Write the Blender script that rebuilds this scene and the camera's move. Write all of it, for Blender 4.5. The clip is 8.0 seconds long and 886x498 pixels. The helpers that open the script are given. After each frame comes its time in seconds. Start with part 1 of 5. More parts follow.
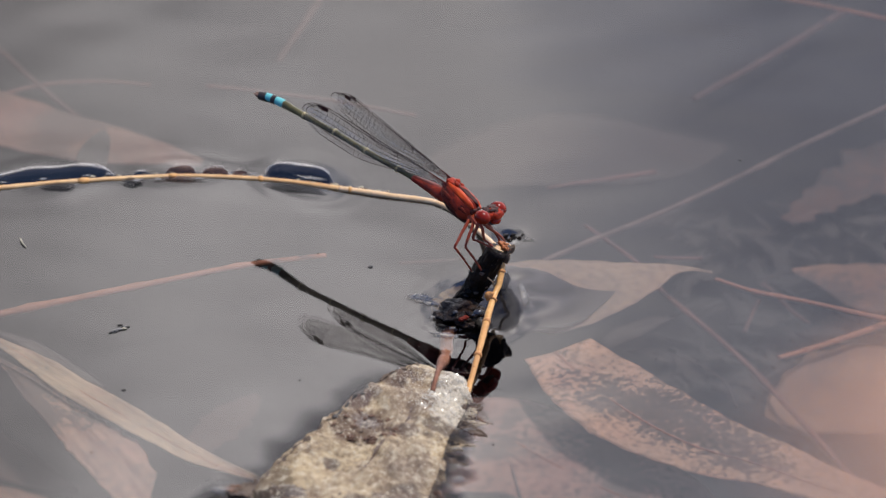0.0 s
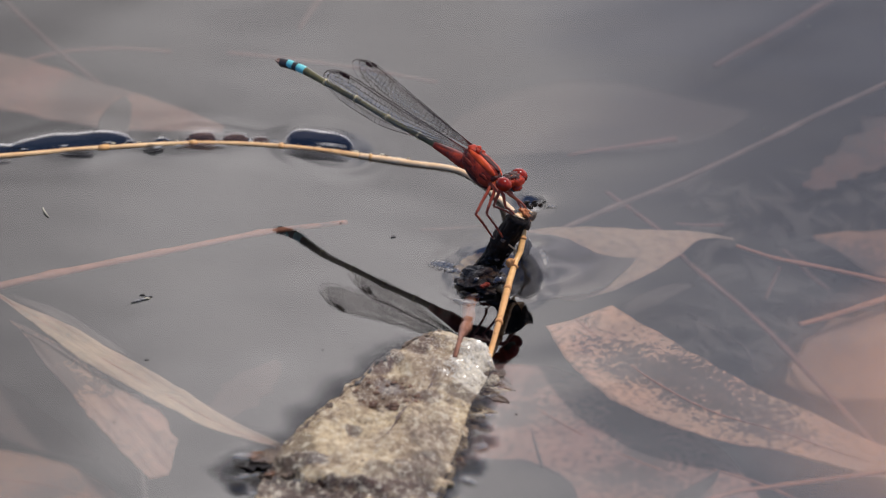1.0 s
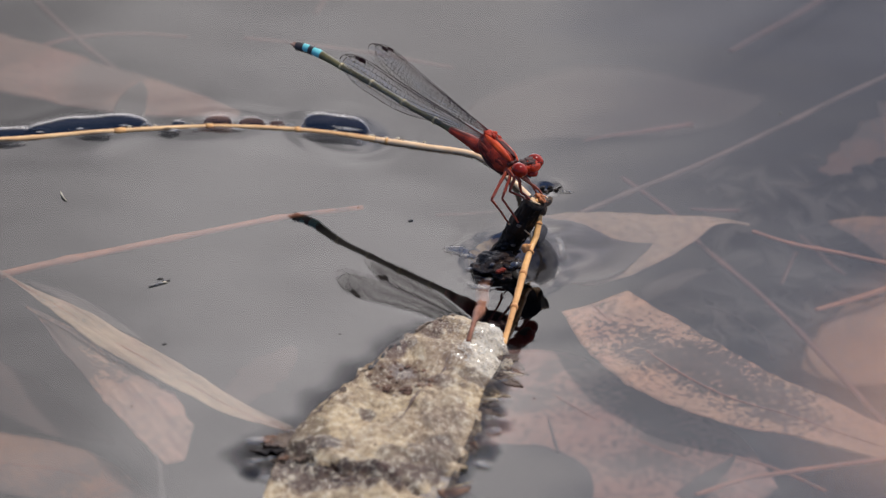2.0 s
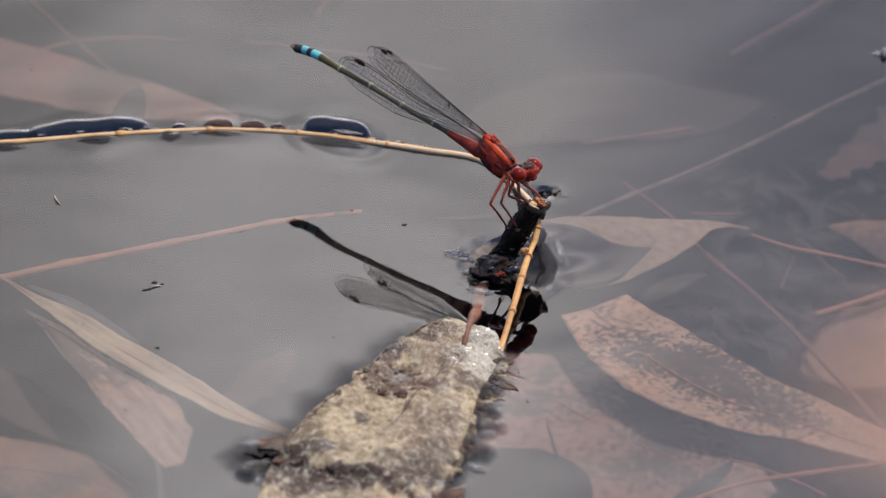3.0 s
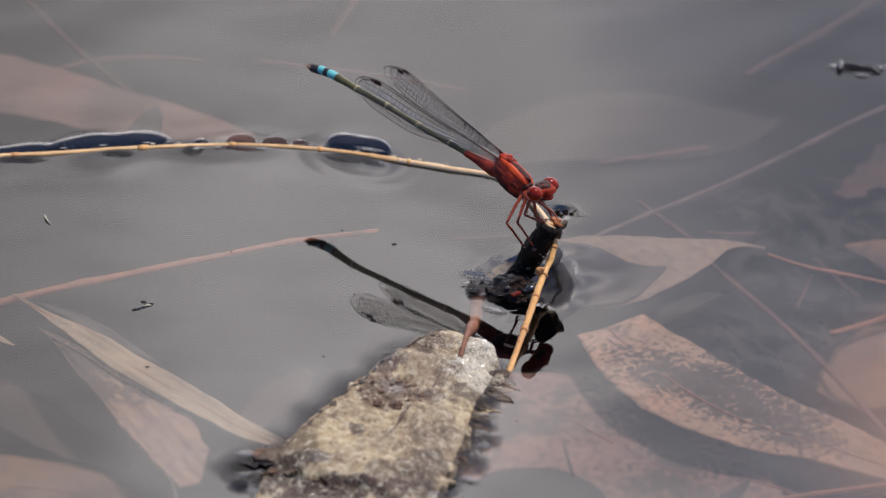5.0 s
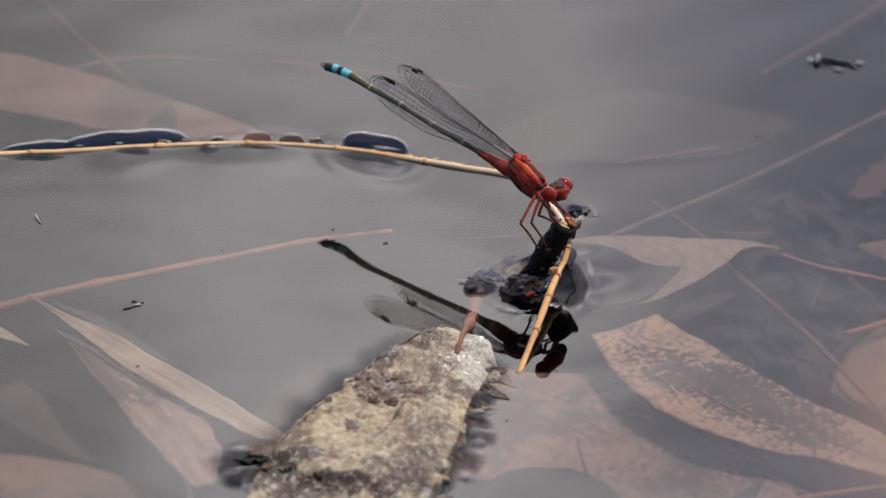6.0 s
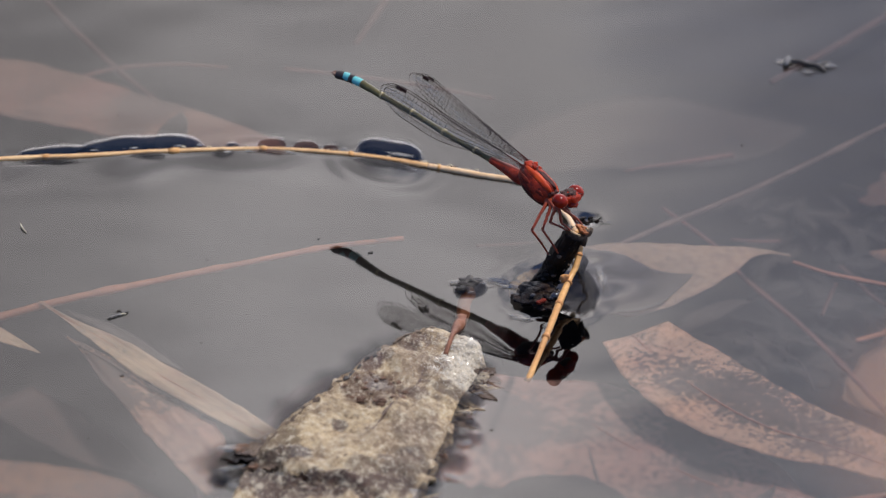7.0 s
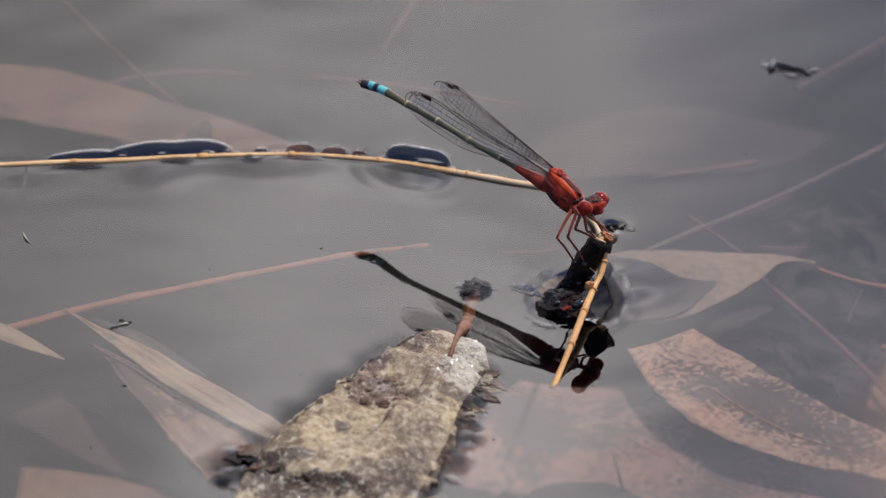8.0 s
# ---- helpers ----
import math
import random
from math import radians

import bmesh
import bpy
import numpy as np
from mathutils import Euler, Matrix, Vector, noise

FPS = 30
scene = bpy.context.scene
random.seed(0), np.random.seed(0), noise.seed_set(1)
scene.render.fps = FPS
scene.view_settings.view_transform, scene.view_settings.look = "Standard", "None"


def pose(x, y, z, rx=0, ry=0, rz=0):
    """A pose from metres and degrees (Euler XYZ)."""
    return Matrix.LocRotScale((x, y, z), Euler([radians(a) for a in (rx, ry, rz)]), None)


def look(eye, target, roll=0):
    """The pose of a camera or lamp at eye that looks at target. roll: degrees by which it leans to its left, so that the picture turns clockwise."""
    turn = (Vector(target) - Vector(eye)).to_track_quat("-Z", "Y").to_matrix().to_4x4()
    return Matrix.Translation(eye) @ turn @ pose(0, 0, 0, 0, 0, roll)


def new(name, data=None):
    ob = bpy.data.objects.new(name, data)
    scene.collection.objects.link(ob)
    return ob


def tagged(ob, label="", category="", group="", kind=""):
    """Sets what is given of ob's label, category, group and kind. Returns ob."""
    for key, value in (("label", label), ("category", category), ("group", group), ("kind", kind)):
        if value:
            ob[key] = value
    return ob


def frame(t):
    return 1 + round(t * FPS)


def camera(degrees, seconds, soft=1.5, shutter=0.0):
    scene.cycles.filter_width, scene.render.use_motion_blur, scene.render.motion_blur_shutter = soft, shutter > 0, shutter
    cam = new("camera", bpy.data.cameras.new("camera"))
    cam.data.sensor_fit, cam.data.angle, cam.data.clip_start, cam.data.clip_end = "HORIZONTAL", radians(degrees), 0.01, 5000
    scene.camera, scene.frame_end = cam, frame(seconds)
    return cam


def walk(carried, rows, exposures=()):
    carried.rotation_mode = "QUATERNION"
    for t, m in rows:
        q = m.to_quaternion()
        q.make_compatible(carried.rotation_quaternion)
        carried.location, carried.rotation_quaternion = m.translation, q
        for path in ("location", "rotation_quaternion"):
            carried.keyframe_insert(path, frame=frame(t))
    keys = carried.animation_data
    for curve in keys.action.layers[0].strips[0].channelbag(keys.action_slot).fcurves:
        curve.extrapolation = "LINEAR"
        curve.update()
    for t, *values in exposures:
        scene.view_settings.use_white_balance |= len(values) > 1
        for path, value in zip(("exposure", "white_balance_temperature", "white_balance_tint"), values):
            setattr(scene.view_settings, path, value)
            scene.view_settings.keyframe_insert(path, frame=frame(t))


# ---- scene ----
# ---- camera ----
EYE = (0.0, -0.67844, 0.42394)
cam = camera(5.905, 8.0, soft=1.3)
REST = look(EYE, (0, 0, 0), 1.5)
# seconds, degrees of pan to the left, degrees of tilt upwards
PANS = ((0.0, -0.2413, 0.2413), (0.5, -0.1897, 0.1112), (1.0, -0.0999, 0.0207), (1.5, -0.0158, -0.0433),
        (1.7, -0.006, -0.0650), (2.2, 0.010, -0.078), (2.8, -0.006, -0.0565), (3.0, -0.0010, -0.0510), (3.5, 0.0, 0.0), (4.0, 0.0166, 0.0520), (4.5, 0.0701, 0.0900),
        (4.7, 0.0829, 0.0880), (5.2, 0.128, 0.072), (5.8, 0.1860, 0.0660), (6.0, 0.2010, 0.0790), (6.5, 0.2363, 0.0867), (7.0, 0.2760, 0.1278),
        (7.5, 0.3544, 0.1432), (8.0, 0.4430, 0.1752))
walk(cam, [(t, REST @ pose(0, 0, 0, b, a, 0)) for t, a, b in PANS], exposures=((0.0, 0.09), (3.5, 0.05), (8.0, 0.0)))
cam.data.dof.use_dof = True
cam.data.dof.focus_distance = 0.797
cam.data.dof.aperture_fstop = 45

# ---- light ----
SUN_DIR = Vector((0.34, 0.16, 0.92)).normalized()
sun = new("sun", bpy.data.lights.new("sun", "SUN"))
sun.data.energy, sun.data.angle, sun.data.color = 4.2, radians(0.53), (1.0, 0.94, 0.86)
sun.matrix_world = look(SUN_DIR, (0, 0, 0))

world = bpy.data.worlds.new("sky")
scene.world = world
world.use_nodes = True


class Nodes:
    """A short way to lay and join shader nodes."""

    def __init__(self, tree):
        self.t = tree

    def add(self, kind, inputs=(), **props):
        n = self.t.nodes.new(kind)
        for k, v in props.items():
            setattr(n, k, v)
        for k, v in dict(inputs).items():
            if hasattr(v, "is_output"):
                self.t.links.new(v, n.inputs[k])
            else:
                n.inputs[k].default_value = v
        return n

    def math(self, op, a, b=0.0, clamp=False):
        return self.add("ShaderNodeMath", {0: a, 1: b}, operation=op, use_clamp=clamp).outputs[0]

    def ramp(self, fac, stops, mode="EASE"):
        n = self.add("ShaderNodeValToRGB", {0: fac})
        n.color_ramp.interpolation = mode
        e = n.color_ramp.elements
        while len(e) < len(stops):
            e.new(0.5)
        for i, (p, col) in enumerate(stops):
            e[i].position = p
            e[i].color = (*col, 1) if len(col) == 3 else col
        return n.outputs[0]

    def grey(self, fac, lo, hi, a=0.0, b=1.0):
        return self.add("ShaderNodeMapRange", {0: fac, 1: lo, 2: hi, 3: a, 4: b}, interpolation_type="SMOOTHSTEP").outputs[0]

    def mix(self, fac, a, b):
        n = self.add("ShaderNodeMix", data_type="RGBA")
        for k, v in ((0, fac), (6, a), (7, b)):
            if hasattr(v, "is_output"):
                self.t.links.new(v, n.inputs[k])
            else:
                n.inputs[k].default_value = v if k == 0 else (*v, 1)
        return n.outputs[2]

    def noise(self, vec, scale, detail=4.0, rough=0.55, dist=0.0):
        return self.add("ShaderNodeTexNoise", {"Vector": vec, "Scale": scale, "Detail": detail, "Roughness": rough, "Distortion": dist}).outputs[0]


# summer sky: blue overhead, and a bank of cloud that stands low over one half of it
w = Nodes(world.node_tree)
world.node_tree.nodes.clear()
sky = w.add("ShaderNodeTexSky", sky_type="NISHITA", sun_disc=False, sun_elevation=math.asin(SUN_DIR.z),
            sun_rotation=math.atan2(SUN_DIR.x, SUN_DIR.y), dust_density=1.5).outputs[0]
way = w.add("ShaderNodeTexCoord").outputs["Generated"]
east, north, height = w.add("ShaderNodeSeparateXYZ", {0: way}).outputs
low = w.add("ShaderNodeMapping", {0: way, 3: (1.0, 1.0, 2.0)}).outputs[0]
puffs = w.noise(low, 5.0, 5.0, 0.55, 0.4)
# cloud kept to the mirrored half, to limit the fill light
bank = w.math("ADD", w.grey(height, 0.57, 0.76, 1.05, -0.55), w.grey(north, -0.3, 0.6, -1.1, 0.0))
# its ragged edge lies to the east, set to darken what the water mirrors there
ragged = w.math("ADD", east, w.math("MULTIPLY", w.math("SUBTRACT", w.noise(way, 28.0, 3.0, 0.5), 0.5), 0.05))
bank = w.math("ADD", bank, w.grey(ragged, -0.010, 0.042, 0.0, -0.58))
# and it is thinned to the west, so the stump's dip mirrors dark sky
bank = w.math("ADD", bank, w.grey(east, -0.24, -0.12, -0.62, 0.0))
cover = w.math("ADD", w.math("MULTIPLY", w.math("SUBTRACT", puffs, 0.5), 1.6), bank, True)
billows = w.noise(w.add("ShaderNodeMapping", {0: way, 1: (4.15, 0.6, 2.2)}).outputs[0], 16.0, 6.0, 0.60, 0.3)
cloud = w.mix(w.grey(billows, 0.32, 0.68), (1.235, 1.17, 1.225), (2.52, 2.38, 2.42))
# brighter towards the horizon; narrow ramps tune the brightness that the water mirrors
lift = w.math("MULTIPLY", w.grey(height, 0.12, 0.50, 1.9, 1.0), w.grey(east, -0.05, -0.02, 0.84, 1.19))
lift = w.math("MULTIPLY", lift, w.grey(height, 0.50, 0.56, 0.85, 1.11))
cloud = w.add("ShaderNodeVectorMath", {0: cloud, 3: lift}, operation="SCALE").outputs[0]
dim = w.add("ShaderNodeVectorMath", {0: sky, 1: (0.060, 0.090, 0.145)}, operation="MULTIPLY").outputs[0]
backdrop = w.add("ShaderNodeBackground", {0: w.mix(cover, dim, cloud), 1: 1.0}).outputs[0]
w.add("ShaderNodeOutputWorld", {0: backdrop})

# ---- materials ----
MM = 0.001


def material(name):
    m = bpy.data.materials.new(name)
    m.use_nodes = True
    m.node_tree.nodes.clear()
    n = Nodes(m.node_tree)
    return m, n, n.add("ShaderNodeTexCoord").outputs["Object"]


def finish(n, surface):
    n.add("ShaderNodeOutputMaterial", {0: surface})


def plain(name, a, b, scale, rough=0.5, bump=0.2, fine=0.1, coat=0.0, specks=None, stretch=(1, 1, 1), metal=0.0, spec=0.35):
    """Two colours in blotches, a fine grain over them, and relief. scale: blotches per metre."""
    m, n, co = material(name)
    v = n.add("ShaderNodeMapping", {0: co, 3: stretch}).outputs[0]
    big = n.noise(v, scale, 4, 0.6)
    small = n.noise(v, scale * 7, 3, 0.6)
    col = n.mix(n.grey(big, 0.35, 0.65), a, b)
    col = n.mix(n.math("MULTIPLY", n.grey(small, 0.3, 0.75), 0.45), col, tuple(k * 0.55 for k in a))
    if specks:
        col = n.mix(n.grey(n.noise(v, scale * 2.2, 6, 0.7), specks[0], specks[0] + 0.06), col, specks[1])
    h = n.math("ADD", n.math("MULTIPLY", big, 0.6), n.math("MULTIPLY", small, 0.4))
    bu = n.add("ShaderNodeBump", {"Height": h, "Strength": bump, "Distance": fine * MM}).outputs[0]
    r = n.grey(small, 0.2, 0.8, max(rough - 0.1, 0.02), min(rough + 0.15, 1))
    s = n.add("ShaderNodeBsdfPrincipled", {"Base Color": col, "Roughness": r, "Normal": bu, "Coat Weight": coat, "Coat Roughness": 0.12, "Metallic": metal, "Specular IOR Level": spec}).outputs[0]
    finish(n, s)
    return m


def sunken_leaf_material(name, a, b, spot, spots, scale=420.0, freckles=(2.3, 0.42), patch=None, fibre=None):
    """Dead leaf under water: fibrous tan with dark mould spots."""
    m, n, co = material(name)
    blot = n.noise(co, scale * 0.35, 4, 0.6)
    grain = n.noise(co, scale * 4, 3, 0.6)
    col = n.mix(n.grey(blot, 0.35, 0.65), a, b)
    col = n.mix(n.math("MULTIPLY", n.grey(grain, 0.35, 0.7), 0.5), col, tuple(k * 0.5 for k in a))
    fleck = n.noise(co, scale * 7, 3, 0.6)
    col = n.mix(n.grey(fleck, 0.60, 0.68, 0, 0.6), col, spot)
    if fibre is not None:
        v = n.add("ShaderNodeMapping", {0: co, 2: (0, 0, radians(fibre)), 3: (14, 1, 1)}, vector_type="TEXTURE").outputs[0]
        streak = n.noise(v, scale * 3.0, 4, 0.65)
        col = n.mix(n.grey(streak, 0.48, 0.66, 0, 0.75), col, (a[0] * 0.42, a[1] * 0.34, a[2] * 0.36))
        col = n.mix(n.grey(streak, 0.46, 0.34, 0, 0.5), col, tuple(min(k * 1.25, 0.6) for k in a))
    where = n.noise(co, scale * 0.16, 2, 0.5)
    dots = n.noise(co, scale * 4.2, 5, 0.7)
    freckle = n.grey(n.noise(co, scale * freckles[0], 3, 0.6), 0.50, 0.64, 0, freckles[1])
    col = n.mix(freckle, col, spot)
    blush = n.grey(n.noise(co, scale * 0.22, 3, 0.6), 0.52, 0.70, 0, 0.35)
    col = n.mix(blush, col, (a[0] * 0.95, a[1] * 0.70, a[2] * 0.80))
    if patch:
        # mould gathers in one stretch of the blade: place, way along, reach along and across, in mm
        (x, y), turn, along, across = patch
        q = n.add("ShaderNodeMapping", {0: co, 1: (x * MM, y * MM, 0), 2: (0, 0, radians(turn)), 3: (along * MM, across * MM, 1)}, vector_type="TEXTURE").outputs[0]
        q = n.add("ShaderNodeVectorMath", {0: q, 1: (1, 1, 0)}, operation="MULTIPLY").outputs[0]
        q = n.add("ShaderNodeVectorMath", {0: q}, operation="LENGTH").outputs["Value"]
        where = n.math("ADD", n.math("MULTIPLY", where, 0.35), n.grey(q, 0.0, 1.7, 0.375, 0.21))
    mould = n.grey(n.math("ADD", n.math("MULTIPLY", dots, 0.5), n.math("MULTIPLY", where, 0.9)), spots + 0.11, spots + 0.16)
    col = n.mix(n.math("MULTIPLY", mould, 0.85), col, spot)
    bu = n.add("ShaderNodeBump", {"Height": grain, "Strength": 0.3, "Distance": 0.1 * MM}).outputs[0]
    finish(n, n.add("ShaderNodeBsdfPrincipled", {"Base Color": col, "Roughness": 0.75, "Normal": bu}).outputs[0])
    return m


def water_material():
    m, n, co = material("pond_water")
    clear = n.add("ShaderNodeBsdfRefraction", {0: (0.42, 0.42, 0.43, 1), "Roughness": 0.17, "IOR": 1.33}).outputs[0]
    gloss = n.add("ShaderNodeBsdfGlossy", {0: (1, 1, 1, 1), "Roughness": 0.0}).outputs[0]
    fr = n.add("ShaderNodeFresnel", {0: 1.6}).outputs[0]
    finish(n, n.add("ShaderNodeMixShader", {0: fr, 1: clear, 2: gloss}).outputs[0])
    return m


def film_material(name="dark_water_tint", froth=None, tint_to=(0.28, 0.29, 0.33), shine=0.3):
    """A sheet laid over the water that paints in dark or pale reflections and froth, clear at its thin rim."""
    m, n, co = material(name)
    thick = n.add("ShaderNodeAttribute", attribute_name="film_strength").outputs["Fac"]
    tint = n.mix(n.grey(thick, 0.0, 1.0), (1, 1, 1), tint_to)
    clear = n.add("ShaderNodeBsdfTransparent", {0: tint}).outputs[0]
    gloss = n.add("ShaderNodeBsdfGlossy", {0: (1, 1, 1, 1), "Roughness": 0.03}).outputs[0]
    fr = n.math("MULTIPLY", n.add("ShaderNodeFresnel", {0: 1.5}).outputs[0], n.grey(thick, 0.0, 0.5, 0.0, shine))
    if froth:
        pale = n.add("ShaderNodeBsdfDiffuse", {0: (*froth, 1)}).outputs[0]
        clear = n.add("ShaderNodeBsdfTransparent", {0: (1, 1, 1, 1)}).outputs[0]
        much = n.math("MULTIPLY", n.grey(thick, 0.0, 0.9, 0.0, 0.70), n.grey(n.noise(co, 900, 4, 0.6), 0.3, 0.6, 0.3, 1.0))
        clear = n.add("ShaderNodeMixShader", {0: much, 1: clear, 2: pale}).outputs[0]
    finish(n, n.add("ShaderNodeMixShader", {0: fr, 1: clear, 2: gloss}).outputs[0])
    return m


def wing_material():
    m, n, co = material("wing_membrane")
    clear = n.add("ShaderNodeBsdfTransparent", {0: (0.985, 0.98, 0.97, 1)}).outputs[0]
    film = n.add("ShaderNodeBsdfPrincipled", {"Base Color": (0.55, 0.5, 0.45, 1), "Roughness": 0.25}).outputs[0]
    gloss = n.add("ShaderNodeBsdfGlossy", {"Roughness": 0.12}).outputs[0]
    body = n.add("ShaderNodeMixShader", {0: 0.03, 1: clear, 2: film}).outputs[0]
    finish(n, n.add("ShaderNodeMixShader", {0: 0.025, 1: body, 2: gloss}).outputs[0])
    return m


def wet_bark_material(name="black_wet_bark", film=0.11, ripple=1500):
    """Charred bark, soaked: near black with rusty patches under a glinting film of water."""
    m, n, co = material(name)
    big = n.noise(co, 500, 4, 0.6)
    fine = n.noise(co, 2600, 3, 0.65)
    col = n.mix(n.grey(big, 0.42, 0.62), (0.006, 0.0036, 0.0023), (0.022, 0.011, 0.0055))
    col = n.mix(n.grey(n.noise(co, 900, 4, 0.6), 0.62, 0.72, 0, 0.6), col, (0.050, 0.018, 0.009))
    bu = n.add("ShaderNodeBump", {"Height": n.math("ADD", big, n.math("MULTIPLY", fine, 0.6)), "Strength": 0.8, "Distance": 0.25 * MM}).outputs[0]
    wet = n.add("ShaderNodeBump", {"Height": n.noise(co, ripple, 3, 0.6), "Strength": 1.0, "Distance": 0.40 * MM}).outputs[0]
    finish(n, n.add("ShaderNodeBsdfPrincipled", {"Base Color": col, "Roughness": 0.45, "Normal": bu, "Specular IOR Level": 0.05,
                                                 "Coat Weight": film, "Coat Roughness": 0.04, "Coat Normal": wet}).outputs[0])
    return m


WATER = water_material()
# tints laid over the water in place of its dark and pale reflections
DARK_TINT = film_material()
STEM_TINT = film_material("stem_dark_tint", None, (0.10, 0.105, 0.13), 1.0)
BROWN_TINT = film_material("stem_brown_tint", None, (0.42, 0.28, 0.25), 0.40)
FROTH_GLEAM = film_material("froth_and_gleam", (0.25, 0.235, 0.215))
MEMBRANE = wing_material()
MUD = plain("pond_mud", (0.007, 0.007, 0.008), (0.018, 0.015, 0.014), 45, 0.9, 0.6, 0.8)
RED = plain("red_cuticle", (0.38, 0.030, 0.008), (0.20, 0.016, 0.006), 1300, 0.42, 0.7, 0.12, 0.0, specks=(0.60, (0.055, 0.008, 0.006)), spec=0.14)
ORANGE = plain("orange_cuticle", (0.52, 0.064, 0.013), (0.36, 0.034, 0.010), 1200, 0.38, 0.5, 0.08, 0.0, spec=0.14)
MAROON = plain("maroon_cuticle", (0.032, 0.009, 0.008), (0.07, 0.018, 0.014), 1200, 0.5, 0.5, 0.06, spec=0.15)
DUSTY = plain("dusty_cuticle", (0.030, 0.011, 0.009), (0.10, 0.055, 0.045), 2600, 0.6, 0.9, 0.2, specks=(0.60, (0.22, 0.17, 0.15)), spec=0.1)
EYE_RED = plain("eye_red", (0.27, 0.018, 0.004), (0.15, 0.009, 0.003), 500, 0.12, 0.08, 0.02, 0.0, spec=0.22)
OLIVE = plain("olive_cuticle", (0.110, 0.092, 0.026), (0.064, 0.052, 0.017), 700, 0.35, 0.3, 0.06, 0.12)
PALE = plain("pale_ring", (0.40, 0.33, 0.17), (0.30, 0.24, 0.12), 900, 0.5)
THORAX = plain("dark_red_cuticle", (0.31, 0.027, 0.008), (0.15, 0.014, 0.005), 1300, 0.4, 0.8, 0.14, specks=(0.58, (0.04, 0.008, 0.006)), spec=0.2)
RUSSET = plain("russet_cuticle", (0.075, 0.012, 0.007), (0.17, 0.020, 0.009), 1500, 0.5, 0.6, 0.08, spec=0.12)
UMBER = plain("umber_cuticle", (0.055, 0.028, 0.016), (0.032, 0.017, 0.011), 900, 0.5, 0.3, 0.05, spec=0.12)
BLACK = plain("black_cuticle", (0.018, 0.015, 0.013), (0.035, 0.026, 0.02), 900, 0.4, 0.3, 0.05, 0.2)
BLUE = plain("blue_band", (0.13, 0.48, 0.46), (0.10, 0.39, 0.40), 900, 0.45, 0.1, 0.03)
VEIN = plain("wing_vein", (0.030, 0.018, 0.015), (0.048, 0.026, 0.02), 800, 0.5)
MAROON_VEIN = plain("red_wing_vein", (0.14, 0.02, 0.014), (0.06, 0.014, 0.01), 500, 0.5, spec=0.15)
LEG = plain("leg_red", (0.28, 0.042, 0.010), (0.19, 0.023, 0.006), 900, 0.4, 0.2, 0.03, 0.2)
STEM = plain("dry_stem", (0.74, 0.46, 0.21), (0.60, 0.32, 0.12), 700, 0.5, 0.7, 0.15, 0.1, specks=(0.62, (0.34, 0.15, 0.05)), stretch=(0.25, 1, 1))
STEM_PALE = plain("bleached_stem", (0.78, 0.52, 0.29), (0.68, 0.42, 0.21), 500, 0.5, 0.4, 0.1, 0.1)
STEM_ORANGE = plain("orange_straw", (0.70, 0.37, 0.12), (0.52, 0.245, 0.075), 700, 0.5, 0.8, 0.18, 0.1, specks=(0.60, (0.30, 0.12, 0.035)), stretch=(0.3, 0.3, 1))
NODE = plain("stem_node", (0.50, 0.22, 0.07), (0.38, 0.16, 0.05), 700, 0.6, 0.6, 0.15)
FRAY = plain("frayed_straw", (0.46, 0.15, 0.045), (0.30, 0.085, 0.03), 1100, 0.5, 0.8, 0.2)
CHAR = wet_bark_material()
SLIME = wet_bark_material("slimy_rotten_bark", 0.35, 2600)
DROP = plain("water_drop", (0.05, 0.04, 0.035), (0.02, 0.018, 0.016), 400, 0.16, 0.0, 0.0, spec=0.9)
BRANCH = plain("sunken_twig", (0.40, 0.17, 0.11), (0.28, 0.125, 0.088), 300, 0.7, 0.4, 0.1, specks=(0.62, (0.10, 0.07, 0.06)), stretch=(0.4, 1, 1))
PALE_BRANCH = plain("pale_sunken_twig", (0.18, 0.125, 0.115), (0.11, 0.08, 0.075), 300, 0.7, 0.4, 0.1)
BRANCH_RED = plain("reddish_sunken_twig", (0.20, 0.095, 0.082), (0.14, 0.07, 0.062), 300, 0.7, 0.4, 0.1)
DIM_BRANCH = plain("dim_sunken_twig", (0.115, 0.062, 0.055), (0.08, 0.046, 0.042), 300, 0.7, 0.4, 0.1)
DARK = plain("dark_debris", (0.05, 0.044, 0.038), (0.11, 0.095, 0.08), 900, 0.6, 0.8, 0.2)
GREYISH = plain("grey_husk", (0.16, 0.15, 0.14), (0.09, 0.085, 0.08), 900, 0.5, 0.6, 0.15)
CRUST = plain("leaf_crust", (0.075, 0.050, 0.036), (0.15, 0.105, 0.07), 900, 0.45, 0.9, 0.4, spec=0.18)
SOAKED = plain("soaked_grain", (0.035, 0.018, 0.009), (0.010, 0.006, 0.004), 900, 0.22, 0.0, 0.0, spec=0.14)
HUSK = plain("pale_husk", (0.42, 0.37, 0.26), (0.30, 0.26, 0.18), 900, 0.5, 0.5, 0.1)
LEAF_TAN = sunken_leaf_material("leaf_tan", (0.36, 0.25, 0.18), (0.30, 0.22, 0.17), (0.14, 0.11, 0.10), 0.70)
LEAF_GREY = sunken_leaf_material("leaf_grey_pink", (0.31, 0.168, 0.135), (0.23, 0.132, 0.112), (0.045, 0.035, 0.033), 0.62, freckles=(3.0, 0.7))
LEAF_MOULD = sunken_leaf_material("leaf_mouldy_pink", (0.50, 0.282, 0.182), (0.395, 0.245, 0.177), (0.020, 0.018, 0.018), 0.545, freckles=(3.6, 0.5), patch=(tuple(Vector((25.34, -18.67, -4.96)) - Vector((13.87, -6.70, -5.12)))[:2], -42, 11.5, 4.2))
